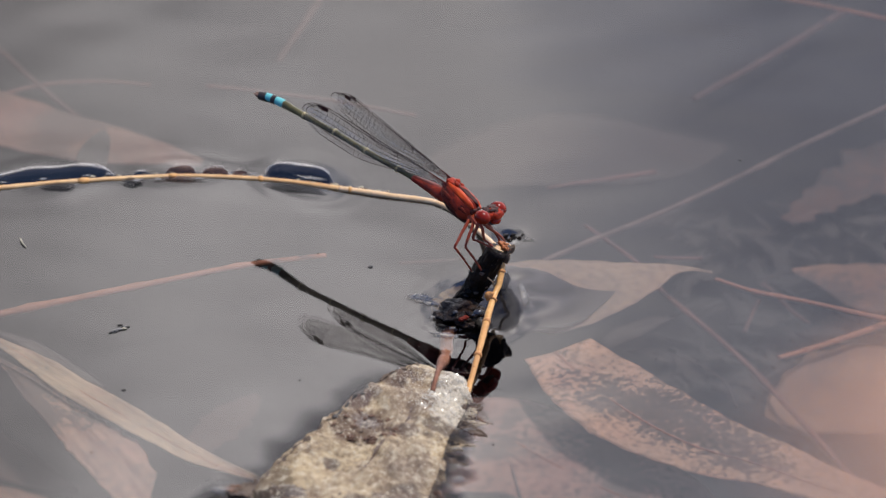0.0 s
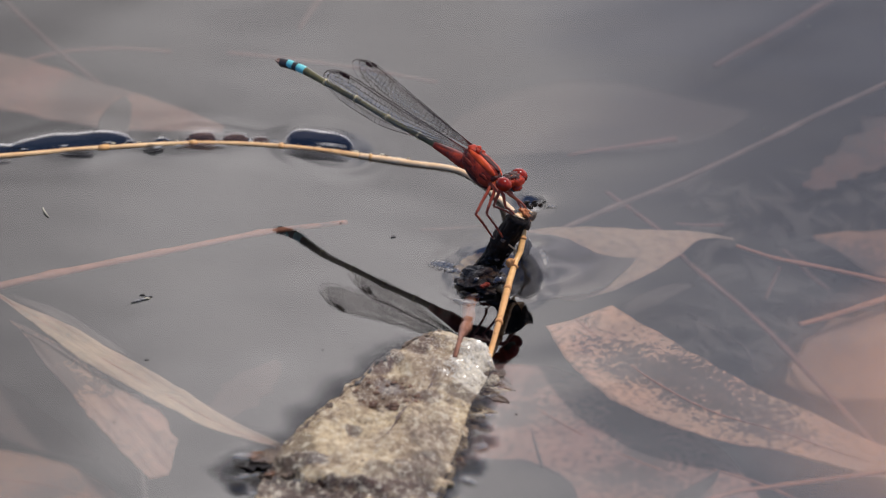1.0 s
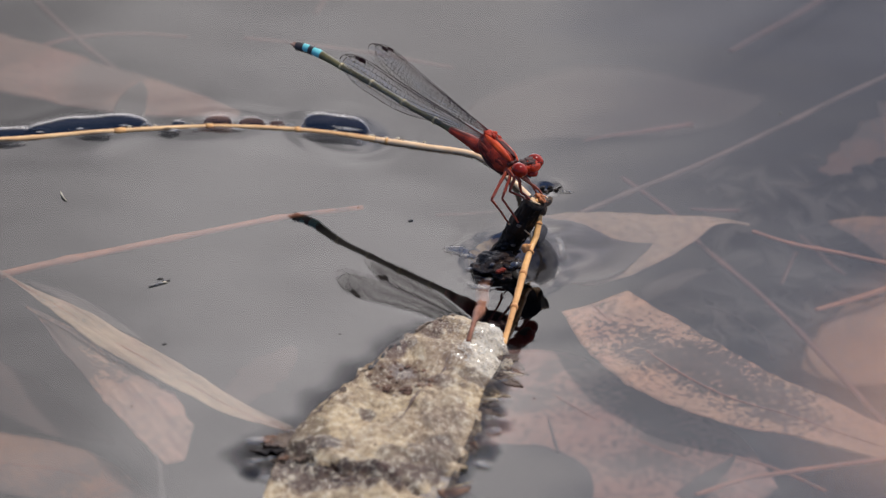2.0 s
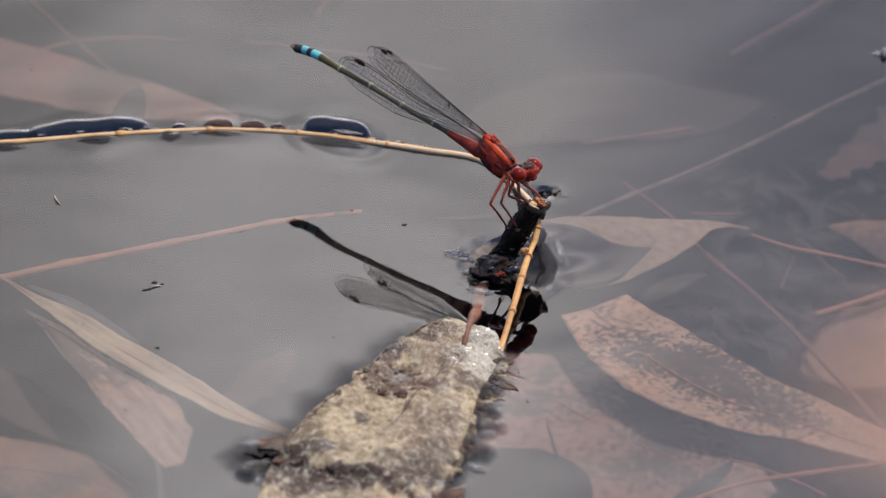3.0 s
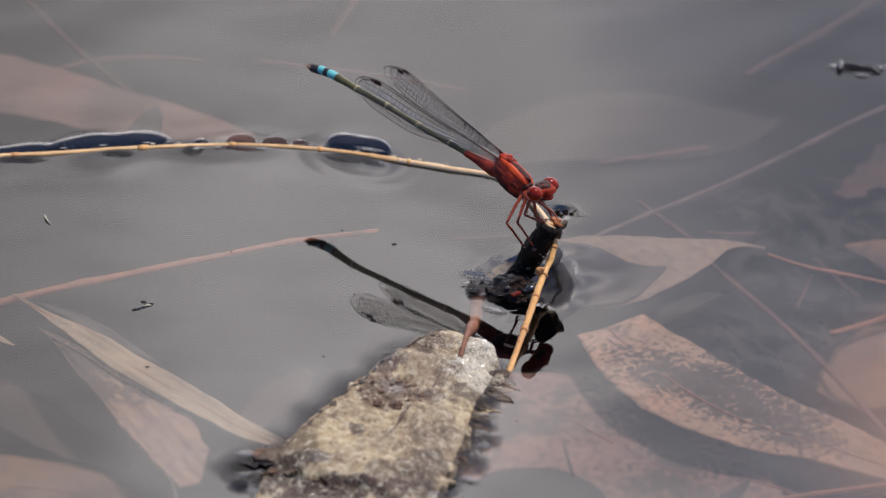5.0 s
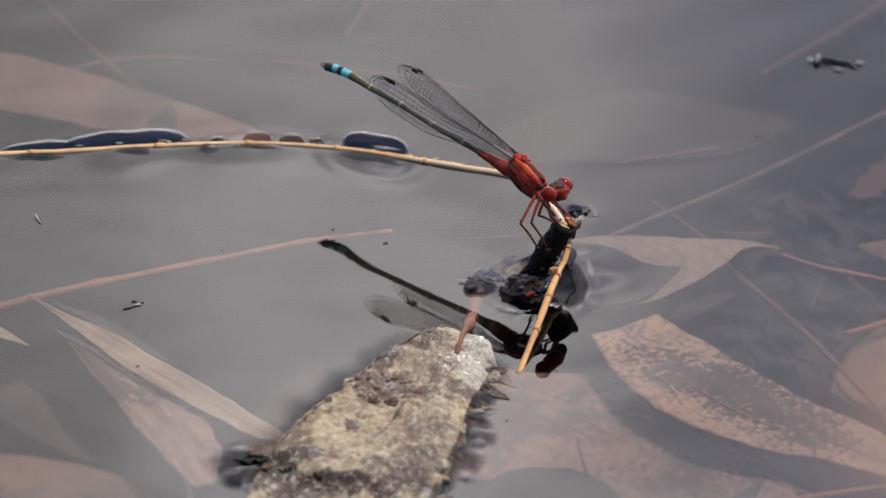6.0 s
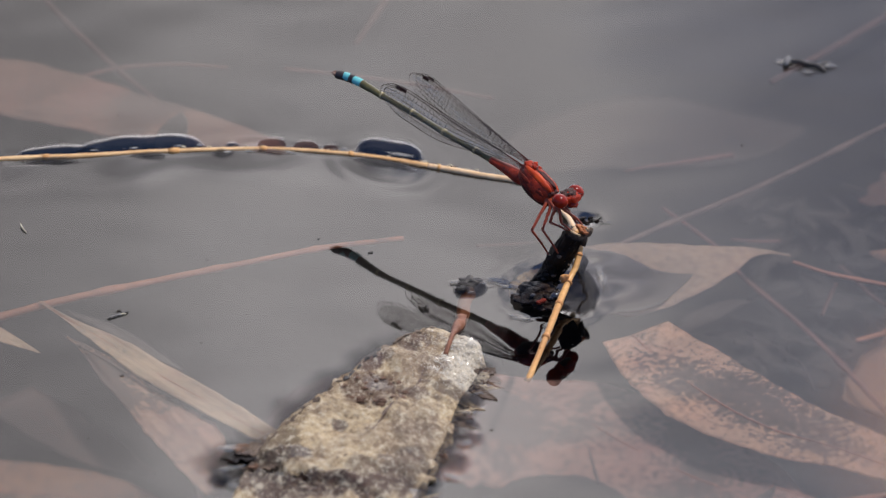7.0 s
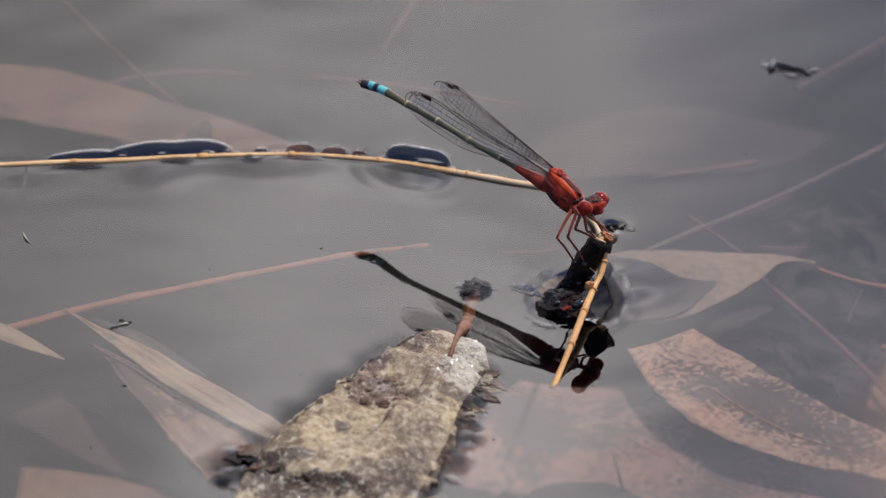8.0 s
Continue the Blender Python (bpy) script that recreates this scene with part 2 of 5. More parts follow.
LEAF_DEEP = sunken_leaf_material("leaf_deep_pink", (0.235, 0.138, 0.108), (0.195, 0.12, 0.098), (0.10, 0.068, 0.06), 0.66)
LEAF_DULL_GREY = sunken_leaf_material("leaf_dull_grey", (0.066, 0.058, 0.055), (0.088, 0.076, 0.07), (0.04, 0.037, 0.036), 0.68)
LEAF_ROT = sunken_leaf_material("leaf_rotten", (0.045, 0.036, 0.034), (0.065, 0.05, 0.046), (0.03, 0.027, 0.026), 0.66)
LEAF_FAINT = sunken_leaf_material("leaf_faint", (0.055, 0.028, 0.023), (0.048, 0.026, 0.022), (0.025, 0.017, 0.016), 0.66)
LEAF_DARK = sunken_leaf_material("leaf_dark", (0.022, 0.021, 0.023), (0.032, 0.029, 0.030), (0.014, 0.013, 0.014), 0.66)
LITTER = sunken_leaf_material("leaf_litter", (0.032, 0.026, 0.024), (0.042, 0.031, 0.028), (0.018, 0.016, 0.016), 0.60)
LEAF_CREAM = sunken_leaf_material("leaf_cream", (0.44, 0.34, 0.23), (0.36, 0.26, 0.18), (0.16, 0.15, 0.13), 0.72, freckles=(2.3, 0.2), fibre=-48)
LEAF_FRAYED = sunken_leaf_material("leaf_frayed", (0.35, 0.215, 0.16), (0.28, 0.178, 0.138), (0.07, 0.058, 0.054), 0.62, freckles=(2.6, 0.45), fibre=-61)
LEAF_BED = sunken_leaf_material("leaf_on_bed", (0.034, 0.022, 0.019), (0.042, 0.027, 0.022), (0.024, 0.019, 0.018), 0.66)
LEAF_RED_ROT = sunken_leaf_material("leaf_red_rot", (0.105, 0.050, 0.036), (0.068, 0.038, 0.031), (0.03, 0.024, 0.023), 0.56, freckles=(1.5, 0.6))
LEAF_GOLD = sunken_leaf_material("leaf_gold", (0.27, 0.175, 0.070), (0.12, 0.075, 0.03), (0.02, 0.013, 0.008), 0.54, freckles=(2.0, 0.6))
LEAF_RUST = sunken_leaf_material("leaf_rust", (0.25, 0.135, 0.085), (0.17, 0.095, 0.075), (0.06, 0.042, 0.04), 0.60, freckles=(1.6, 0.5))


def floating_leaf_material():
    """Bleached, rotting leaf skin: a gritty beige film with brown scabs and a wet greyish half."""
    m, n, co = material("bleached_leaf")
    mid = n.noise(co, 420, 4, 0.6)
    fine = n.noise(co, 2600, 4, 0.75)
    grit = n.noise(co, 7000, 2, 0.6)
    wander = n.math("MULTIPLY", n.math("SUBTRACT", n.noise(co, 300, 5, 0.7), 0.5), 2.6)
    col = n.mix(n.grey(n.noise(co, 130, 4, 0.6), 0.40, 0.60), (0.50, 0.372, 0.212), (0.33, 0.235, 0.135))
    crust = n.noise(co, 1250, 6, 0.8)
    # stains: place on the leaf, its reach in mm, colour, strength
    o = Vector((-2.85, -29.59, 0.00))
    # the palest whitens the glittering tip, the darkest run along the crack
    for q, reach, tint, much in (((3.67, -19.40, 0.00), (2.5, 5.6), (0.72, 0.63, 0.48), 0.74), ((0.4, -20.6, 0.0), (2.0, 4.2), (0.24, 0.165, 0.10), 0.7), ((-2.30, -17.00, 0.00), (3.0, 2.0), (0.10, 0.065, 0.050), 0.8), ((-4.9, -20.3, 0.0), (1.8, 1.6), (0.12, 0.078, 0.055), 0.8), ((2.6, -24.6, 0.0), (2.6, 1.0), (0.11, 0.08, 0.055), 0.75), ((0.2, -31.2, 0.0), (2.6, 5.0), (0.30, 0.225, 0.150), 0.6),
                                 ((-5.25, -21.71, 0.00), (1.5, 1.6), (0.10, 0.062, 0.055), 0.8), ((-4.36, -25.64, 0.00), (3.0, 2.6), (0.105, 0.058, 0.034), 0.85), ((-3.96, -24.77, 0.00), (1.3, 1.2), (0.24, 0.20, 0.17), 0.8),
                                 ((-7.05, -31.00, 0.00), (0.7, 0.9), (0.055, 0.04, 0.038), 0.8), ((-10.52, -36.71, 0.00), (1.4, 1.2), (0.075, 0.06, 0.062), 0.85), ((-0.76, -26.21, 0.00), (2.2, 1.0), (0.10, 0.062, 0.05), 0.7),
                                 ((-3.42, -40.21, 0.00), (3.6, 3.0), (0.085, 0.060, 0.045), 0.7), ((-9.44, -41.59, 0.00), (7.5, 2.4), (0.06, 0.036, 0.03), 0.9), ((-13.0, -38.4, 0.0), (2.2, 1.7), (0.030, 0.018, 0.012), 0.95), ((-10.4, -40.4, 0.0), (3.2, 1.6), (0.034, 0.020, 0.013), 0.95), ((-6.5, -41.8, 0.0), (3.4, 1.5), (0.040, 0.020, 0.014), 0.95), ((-2.8, -40.4, 0.0), (2.4, 1.4), (0.060, 0.030, 0.020), 0.85), ((-0.70, -37.16, 0.00), (2.6, 3.0), (0.07, 0.052, 0.042), 0.7), ((-12.90, -34.98, 0.00), (2.4, 3.0), (0.06, 0.038, 0.020), 0.7), ((-10.99, -30.44, 0.00), (1.4, 3.0), (0.12, 0.085, 0.045), 0.4)):
        c = (Vector(q) - o) * MM
        d = n.add("ShaderNodeVectorMath", {0: co, 1: (c.x, c.y, 0)}, operation="SUBTRACT").outputs[0]
        d = n.add("ShaderNodeVectorMath", {0: d, 1: (1000 / reach[0], 1000 / reach[1], 0)}, operation="MULTIPLY").outputs[0]
        d = n.add("ShaderNodeVectorMath", {0: d}, operation="LENGTH").outputs["Value"]
        col = n.mix(n.grey(n.math("ADD", d, wander), 1.15, 0.75, 0, much), col, tint)
    col = n.mix(n.grey(mid, 0.50, 0.66, 0, 0.50), col, (0.165, 0.105, 0.066))
    col = n.mix(n.grey(crust, 0.50, 0.40, 0, 0.60), col, (0.115, 0.066, 0.040))
    col = n.mix(n.grey(crust, 0.53, 0.60, 0, 0.65), col, (0.62, 0.53, 0.38))
    col = n.mix(n.grey(fine, 0.44, 0.32, 0, 0.40), col, (0.085, 0.06, 0.042))
    col = n.mix(n.grey(fine, 0.56, 0.68, 0, 0.50), col, (0.62, 0.52, 0.37))
    h = n.math("ADD", n.math("MULTIPLY", crust, 0.6), n.math("ADD", n.math("MULTIPLY", fine, 0.35), n.math("MULTIPLY", grit, 0.15)))
    bu = n.add("ShaderNodeBump", {"Height": h, "Strength": 1.0, "Distance": 0.55 * MM}).outputs[0]
    wet = n.add("ShaderNodeBump", {"Height": n.noise(co, 1900, 2, 0.5), "Strength": 1.0, "Distance": 0.7 * MM}).outputs[0]
    film = n.grey(n.noise(co, 90, 3, 0.6), 0.36, 0.60, 0.06, 0.32)
    finish(n, n.add("ShaderNodeBsdfPrincipled", {"Base Color": col, "Roughness": 0.6, "Normal": bu, "Specular IOR Level": 0.25,
                                                 "Coat Weight": film, "Coat Roughness": 0.05, "Coat Normal": wet}).outputs[0])
    return m


BLEACHED = floating_leaf_material()


# ---- builders ----
def ease(a, b, x):
    k = min(max((x - a) / (b - a), 0.0), 1.0)
    return k * k * (3 - 2 * k)


def glide(points, steps):
    """Catmull-Rom through points (mm), steps samples a span."""
    p = [Vector(q) for q in points]
    p = [2 * p[0] - p[1]] + p + [2 * p[-1] - p[-2]]
    out = []
    for i in range(1, len(p) - 2):
        a, b, c, d = p[i - 1:i + 3]
        for k in range(steps):
            t = k / steps
            out.append(0.5 * (2 * b + (c - a) * t + (2 * a - 5 * b + 4 * c - d) * t * t + (3 * b - a - 3 * c + d) * t ** 3))
    out.append(p[-2].copy())
    return out


def tube(bm, path, radius, sides=8, flat=1.0, rough=0.0, up=None):
    """A round rod along path (mm); radius: a number or a function of 0..1 along it."""
    r_of = radius if callable(radius) else (lambda s: radius)
    rings, side = [], None
    for i, q in enumerate(path):
        way = (path[min(i + 1, len(path) - 1)] - path[max(i - 1, 0)]).normalized()
        if side is None:
            base = Vector(up) if up else (Vector((0, 0, 1)) if abs(way.z) < 0.9 else Vector((1, 0, 0)))
            side = way.cross(base).normalized()
        else:
            side = (side - way * side.dot(way)).normalized()
        top = side.cross(way)
        r = r_of(i / (len(path) - 1))
        ring = []
        for k in range(sides):
            a = 2 * math.pi * k / sides
            rr = r * (1 + rough * noise.noise(q * 1.3 + Vector((k * 0.9, 0, 3))))
            ring.append(bm.verts.new((q + (side * math.cos(a) + top * math.sin(a) * flat) * rr) * MM))
        rings.append(ring)
    for a, b in zip(rings, rings[1:]):
        for k in range(sides):
            bm.faces.new((a[k], a[(k + 1) % sides], b[(k + 1) % sides], b[k]))
    bm.faces.new(rings[0][::-1])
    bm.faces.new(rings[-1])
    return bm


def ball(bm, centre, axes, u=20, v=12, bumpy=0.0, seed=0.0):
    """An egg: axes are three half-axis vectors (mm)."""
    x, y, z = [Vector(a) for a in axes]
    c = Vector(centre)
    rows = []
    for j in range(v + 1):
        th = math.pi * j / v
        n = 1 if j in (0, v) else u
        row = []
        for i in range(n):
            ph = 2 * math.pi * i / u
            d = Vector((math.sin(th) * math.cos(ph), math.sin(th) * math.sin(ph), math.cos(th)))
            k = 1 + bumpy * noise.noise(d * 1.7 + Vector((seed, seed, 0)))
            row.append(bm.verts.new((c + (x * d.x + y * d.y + z * d.z) * k) * MM))
        rows.append(row)
    for a, b in zip(rows, rows[1:]):
        for i in range(u):
            q = [a[i % len(a)], b[i % len(b)], b[(i + 1) % len(b)], a[(i + 1) % len(a)]]
            q = list(dict.fromkeys(q))
            if len(q) > 2:
                bm.faces.new(q)
    return bm


def flake(bm, q, u, rng):
    """A flat grain that lies at a slant; its faces stay sharp."""
    # mean slant leans towards the sun's mirror angle, so more grains glint
    up = Vector((rng.gauss(0.08, 0.33), rng.gauss(-0.18, 0.33), 1)).normalized()
    turn = rng.uniform(0, 6.3)
    e = up.cross(Vector((math.cos(turn), math.sin(turn), 0))).normalized()
    f = up.cross(e)
    top = [q + (e * math.cos(a) * rng.uniform(0.7, 1.3) + f * math.sin(a)) * u + up * 0.25 * u for a in (0, 1.4, 2.9, 4.6)]
    low = [q + (p - q) * 1.25 - up * 0.7 * u for p in top]
    for ring in [top] + [(top[k - 1], top[k], low[k], low[k - 1]) for k in range(4)]:
        bm.faces.new([bm.verts.new(p * MM) for p in ring])


def part(name, bm, mat, parent=None, label=""):
    me = bpy.data.meshes.new(name)
    bmesh.ops.recalc_face_normals(bm, faces=bm.faces)
    bm.to_mesh(me)
    bm.free()
    me.materials.append(mat)
    me.shade_smooth()
    ob = new(name, me)
    ob.parent = parent
    if label:
        tagged(ob, label)
    return ob


def thing(name, label, category, at=(0, 0, 0), group=""):
    ob = tagged(new(name), label, category, group)
    ob.empty_display_size = 0.002
    ob.location = Vector(at) * MM
    return ob


def shifted(points, by):
    return [Vector(p) - Vector(by) for p in points]


def leaf_blade(spine, widths, thick=0.18, fold=0.25, across=14, steps=7, ragged=0.06, seed=0.0, curl=0.0, wave=0.25):
    """A leaf blade: spine points and (left, right) half-widths at them, in mm."""
    bm = bmesh.new()
    path = glide(spine, steps)
    ws = glide([(a, b, 0) for a, b in widths], steps)
    top, under = [], []
    for i, (q, w2) in enumerate(zip(path, ws)):
        way = (path[min(i + 1, len(path) - 1)] - path[max(i - 1, 0)])
        way.z = 0
        side = Vector((-way.y, way.x, 0)).normalized()
        rt, ru = [], []
        for k in range(across + 1):
            s = 2 * k / across - 1
            half = max(w2.x if s > 0 else w2.y, 0.02)
            rag = 1 + ragged * noise.noise(Vector((i * 0.45, 3 * (s > 0), seed))) + 0.5 * ragged * noise.noise(Vector((i * 1.7, 3 * (s > 0), seed)))
            off = s * half * rag
            z = abs(s) * half * fold + wave * noise.noise(q * 0.16 + Vector((s * 0.7, seed, 0))) + curl * s * s
            p = q + side * off + Vector((0, 0, z))
            rt.append(bm.verts.new(p * MM))
            ru.append(bm.verts.new((p - Vector((0, 0, thick * (1.0 - 0.6 * s * s)))) * MM))
        top.append(rt)
        under.append(ru)
    n = across
    for a, b in zip(top, top[1:]):
        for k in range(n):
            bm.faces.new((a[k], a[k + 1], b[k + 1], b[k]))
    for a, b in zip(under, under[1:]):
        for k in range(n):
            bm.faces.new((a[k], b[k], b[k + 1], a[k + 1]))
    for i in range(len(top) - 1):
        for k in (0, n):
            bm.faces.new((top[i][k], top[i + 1][k], under[i + 1][k], under[i][k]))
    for i in (0, len(top) - 1):
        for k in range(n):
            bm.faces.new((top[i][k], top[i][k + 1], under[i][k + 1], under[i][k]))
    return bm, path


def dark_water_tint(parent, rim, outward, reach, height, label="dark strip painted on the water along the leaf", rows=10):
    """A strip that paints the water dark along rim (points and outward ways, mm), fading out over reach (a function of
    the point's number).
    """
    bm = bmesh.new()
    thick = bm.verts.layers.float.new("film_strength")
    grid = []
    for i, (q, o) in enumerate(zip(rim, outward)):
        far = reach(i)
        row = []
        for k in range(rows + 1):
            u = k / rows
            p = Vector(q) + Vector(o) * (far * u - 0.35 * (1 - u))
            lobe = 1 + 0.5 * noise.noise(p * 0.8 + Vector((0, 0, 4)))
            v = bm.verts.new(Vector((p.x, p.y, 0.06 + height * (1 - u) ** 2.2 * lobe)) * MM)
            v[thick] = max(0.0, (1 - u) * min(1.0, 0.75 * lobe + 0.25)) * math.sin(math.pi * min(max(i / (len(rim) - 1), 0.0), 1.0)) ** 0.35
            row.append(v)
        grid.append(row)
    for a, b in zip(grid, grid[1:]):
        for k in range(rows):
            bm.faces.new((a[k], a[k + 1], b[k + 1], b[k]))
    ob = part("dark_rim_strip", bm, DARK_TINT, parent, label)
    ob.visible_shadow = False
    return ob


def hollow_sheet(parent, x0, x1, broad, mat, label="dark sheet painted over the water along the stem"):
    """A tinted sheet in place of the dark mirrored hollow on the far side of the floating stem, from x0 to x1: a slope
    towards the stem and a short fall behind.
    """
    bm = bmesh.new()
    thick = bm.verts.layers.float.new("film_strength")
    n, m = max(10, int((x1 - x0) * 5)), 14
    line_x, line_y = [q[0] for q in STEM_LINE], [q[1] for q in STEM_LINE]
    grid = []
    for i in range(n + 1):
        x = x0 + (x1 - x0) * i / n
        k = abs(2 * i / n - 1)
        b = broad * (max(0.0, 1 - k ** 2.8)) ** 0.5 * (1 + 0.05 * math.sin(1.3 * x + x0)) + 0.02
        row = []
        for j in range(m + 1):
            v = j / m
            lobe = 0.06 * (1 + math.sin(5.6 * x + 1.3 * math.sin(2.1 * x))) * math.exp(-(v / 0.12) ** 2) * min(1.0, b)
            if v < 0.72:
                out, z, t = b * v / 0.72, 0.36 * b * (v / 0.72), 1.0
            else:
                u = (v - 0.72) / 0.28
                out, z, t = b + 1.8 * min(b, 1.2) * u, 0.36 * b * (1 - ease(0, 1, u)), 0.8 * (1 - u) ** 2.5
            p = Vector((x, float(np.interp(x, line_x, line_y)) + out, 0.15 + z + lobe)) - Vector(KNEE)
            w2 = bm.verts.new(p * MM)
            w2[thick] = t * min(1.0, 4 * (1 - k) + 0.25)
            row.append(w2)
        grid.append(row)
    for a, b in zip(grid, grid[1:]):
        for j in range(m):
            bm.faces.new((a[j], a[j + 1], b[j + 1], b[j]))
    ob = part("hollow_tint", bm, mat, parent, label)
    ob.visible_shadow = False
    return ob


def tint_patch(parent, centre, long, broad, turn, mat, height, label, seed, rim=1.0, origin=None):
    """A patch of tint painted over the water, fading all round: over its whole breadth, or in a narrow rim. With an
    origin (mm) it lies on the pond's skin.
    """
    bm = bmesh.new()
    thick = bm.verts.layers.float.new("film_strength")
    e = Vector((math.cos(radians(turn)), math.sin(radians(turn)), 0))
    f = Vector((-e.y, e.x, 0))
    rings = []
    for j in range(1, 10):
        ring = []
        for i in range(28):
            a, u = 2 * math.pi * i / 28, j / 9
            k = u * (1 + 0.4 * noise.noise(Vector((math.cos(a) * 1.5, math.sin(a) * 1.5, seed))))
            p = Vector(centre) + e * long * k * math.cos(a) + f * broad * k * math.sin(a)
            rise = height * (1 - u * u)
            if origin:
                rise += 0.05 - origin[2] + float(surface_height(np.array(p.x + origin[0]), np.array(p.y + origin[1])))
            v = bm.verts.new((p + Vector((0, 0, rise))) * MM)
            v[thick] = min(1.0, (1 - u) / rim) ** 0.8
            ring.append(v)
        rings.append(ring)
    for a, b in zip(rings, rings[1:]):
        for i in range(28):
            bm.faces.new((a[i], b[i], b[(i + 1) % 28], a[(i + 1) % 28]))
    bm.faces.new(rings[0])
    ob = part("painted_patch", bm, mat, parent, label)
    ob.visible_shadow = False
    return ob


def sunken_leaf(label, spine, widths, mat, rib=0.16, rib_mat=None, **shape):
    at = spine[0]
    ob = thing("sunken_leaf", label, "leaf", at, "sunken leaves")
    bm, path = leaf_blade(shifted(spine, at), widths, **shape)
    part("blade", bm, mat, ob)
    if rib:
        bm = bmesh.new()
        tube(bm, [q + Vector((0, 0, 0.02)) for q in path], lambda s: rib * (1 - 0.7 * s), 6)
        part("midrib", bm, rib_mat or BRANCH, ob)
    return ob


def sunken_twig(label, points, r0, r1, mat, nodes=(), steps=10):
    at = points[0]
    ob = thing("sunken_twig", label, "twig", at, "sunken twigs")
    bm = bmesh.new()

    def rad(s):
        return (r0 + (r1 - r0) * s) * (1 + sum(0.35 * math.exp(-((s - k) / 0.018) ** 2) for k in nodes))
    tube(bm, glide(shifted(points, at), steps), rad, 8, rough=0.15)
    part("shaft", bm, mat, ob)
    return ob


# ---- pond ----
STEM_LINE = [(-55.90, 12.99, 0.10), (-45.35, 15.06, 0.10), (-39.00, 16.10, 0.10), (-31.78, 17.60, 0.10), (-23.04, 18.87, 0.10), (-18.20, 19.01, 0.10), (-13.90, 18.71, 0.10), (-10.13, 18.07, 0.10), (-7.43, 17.49, 0.10), (-5.39, 17.07, 0.10)]
KNEE = (2.68, 15.28, 0.00)
CHIP = (9.65, 9.10, 0.00)
TWIG_FOOT = (5.30, -3.80, 0.00)
# along the stem: start, end, breadth of each hollow
HOLLOWS = ((-45.6, -36.9, 1.2), (-40.1, -27.7, 2.1), (-26.0, -24.5, 0.8), (-23.0, -20.0, 1.35), (-19.6, -16.9, 1.1), (-16.7, -15.0, 0.9), (-13.6, -6.9, 2.55))


def hollow_line():
    """The stem's line, turned to the middle of its sway about the knee."""
    turn = Matrix.Rotation(radians(-0.85), 4, "Z")
    return [Vector(KNEE) + turn @ (Vector(q) - Vector(KNEE)) for q in STEM_LINE]


def surface_height(x, y):
    """Height of the pond's skin in mm over a plan in mm: hollows pressed in by what floats on it, and a slight swell."""
    h = 0.009 * np.sin(x * 0.19 + 0.8 * np.sin(y * 0.13)) + 0.010 * np.sin(y * 0.20 + 0.05 * x + 0.9 * np.sin(x * 0.09 + 1)) + 0.005 * np.sin(x * 0.31 - y * 0.36 + np.sin(y * 0.2))
    h = h + 0.0022 * np.sin(y * 0.85 + 0.9 * np.sin(x * 0.22) + 0.1 * x)
    dist = np.full(x.shape, 1e9)
    line = hollow_line()
    for a, b in zip(line, line[1:]):
        ux, uy = b[0] - a[0], b[1] - a[1]
        k = np.clip(((x - a[0]) * ux + (y - a[1]) * uy) / (ux * ux + uy * uy), 0, 1)
        dist = np.minimum(dist, np.hypot(x - a[0] - k * ux, y - a[1] - k * uy))
    line_x, line_y = [q[0] for q in line], [q[1] for q in line]
    soft_end = 1 / (1 + np.exp(np.clip((x + 7.5) / 1.2, -40, 40)))
    h = h + soft_end * (0.16 + 0.04 * np.sin(x * 0.5)) * np.exp(-(dist / 3.0) ** 1.2)
    q = np.hypot((x + 9.3) / 4.6, (y - np.interp(x, line_x, line_y)) / 4.2)
    h = h + 0.07 * np.exp(-(q / 0.62) ** 2) + 0.010 * np.exp(-((q - 1.15) / 0.20) ** 2)
    # the skin dips round the wet stump, in uneven lobes
    ox, oy = x - TWIG_FOOT[0] - 0.9, y - TWIG_FOOT[1] - 0.1
    turn = np.arctan2(oy, ox)
    r = np.hypot(ox / np.where(ox > 0, 3.7, 4.2), oy / np.where(oy > 0, 4.6, 4.4)) * (1 + 0.05 * np.sin(2 * turn + 0.6) + 0.03 * np.sin(3 * turn) + 0.045 * np.sin(1.9 * x + 1.3 * y) * np.sin(1.1 * y - 0.7 * x + 1) + 0.02 * np.sin(3.3 * x - 2.7 * y))
    deep = 0.85 - 0.79 / (1 + np.exp(np.clip((ox + 1.2) / 0.7, -40, 40)))
    h = h - deep * np.log1p(np.exp(np.clip(12 * (1 - r), -60, 12))) / 12 + 0.02 * np.exp(-((r - 1.25) / 0.2) ** 2)
    h = h - 0.16 * np.exp(-(np.hypot(x - CHIP[0], y - CHIP[1]) / 1.0) ** 2)
    # and lifts a little on its eastern side
    sx, sy = TWIG_FOOT[0] + 3.6, TWIG_FOOT[1] + 3.0
    wide = np.where(x > sx, 4.6, 2.0)
    h = h + 0.20 * np.exp(-((x - sx) / wide) ** 2 - ((y - sy) / 3.2) ** 2) * (1 + 0.08 * np.sin(1.1 * x + 0.5 * y) + 0.06 * np.sin(0.9 * x - 1.3 * y))
    return h


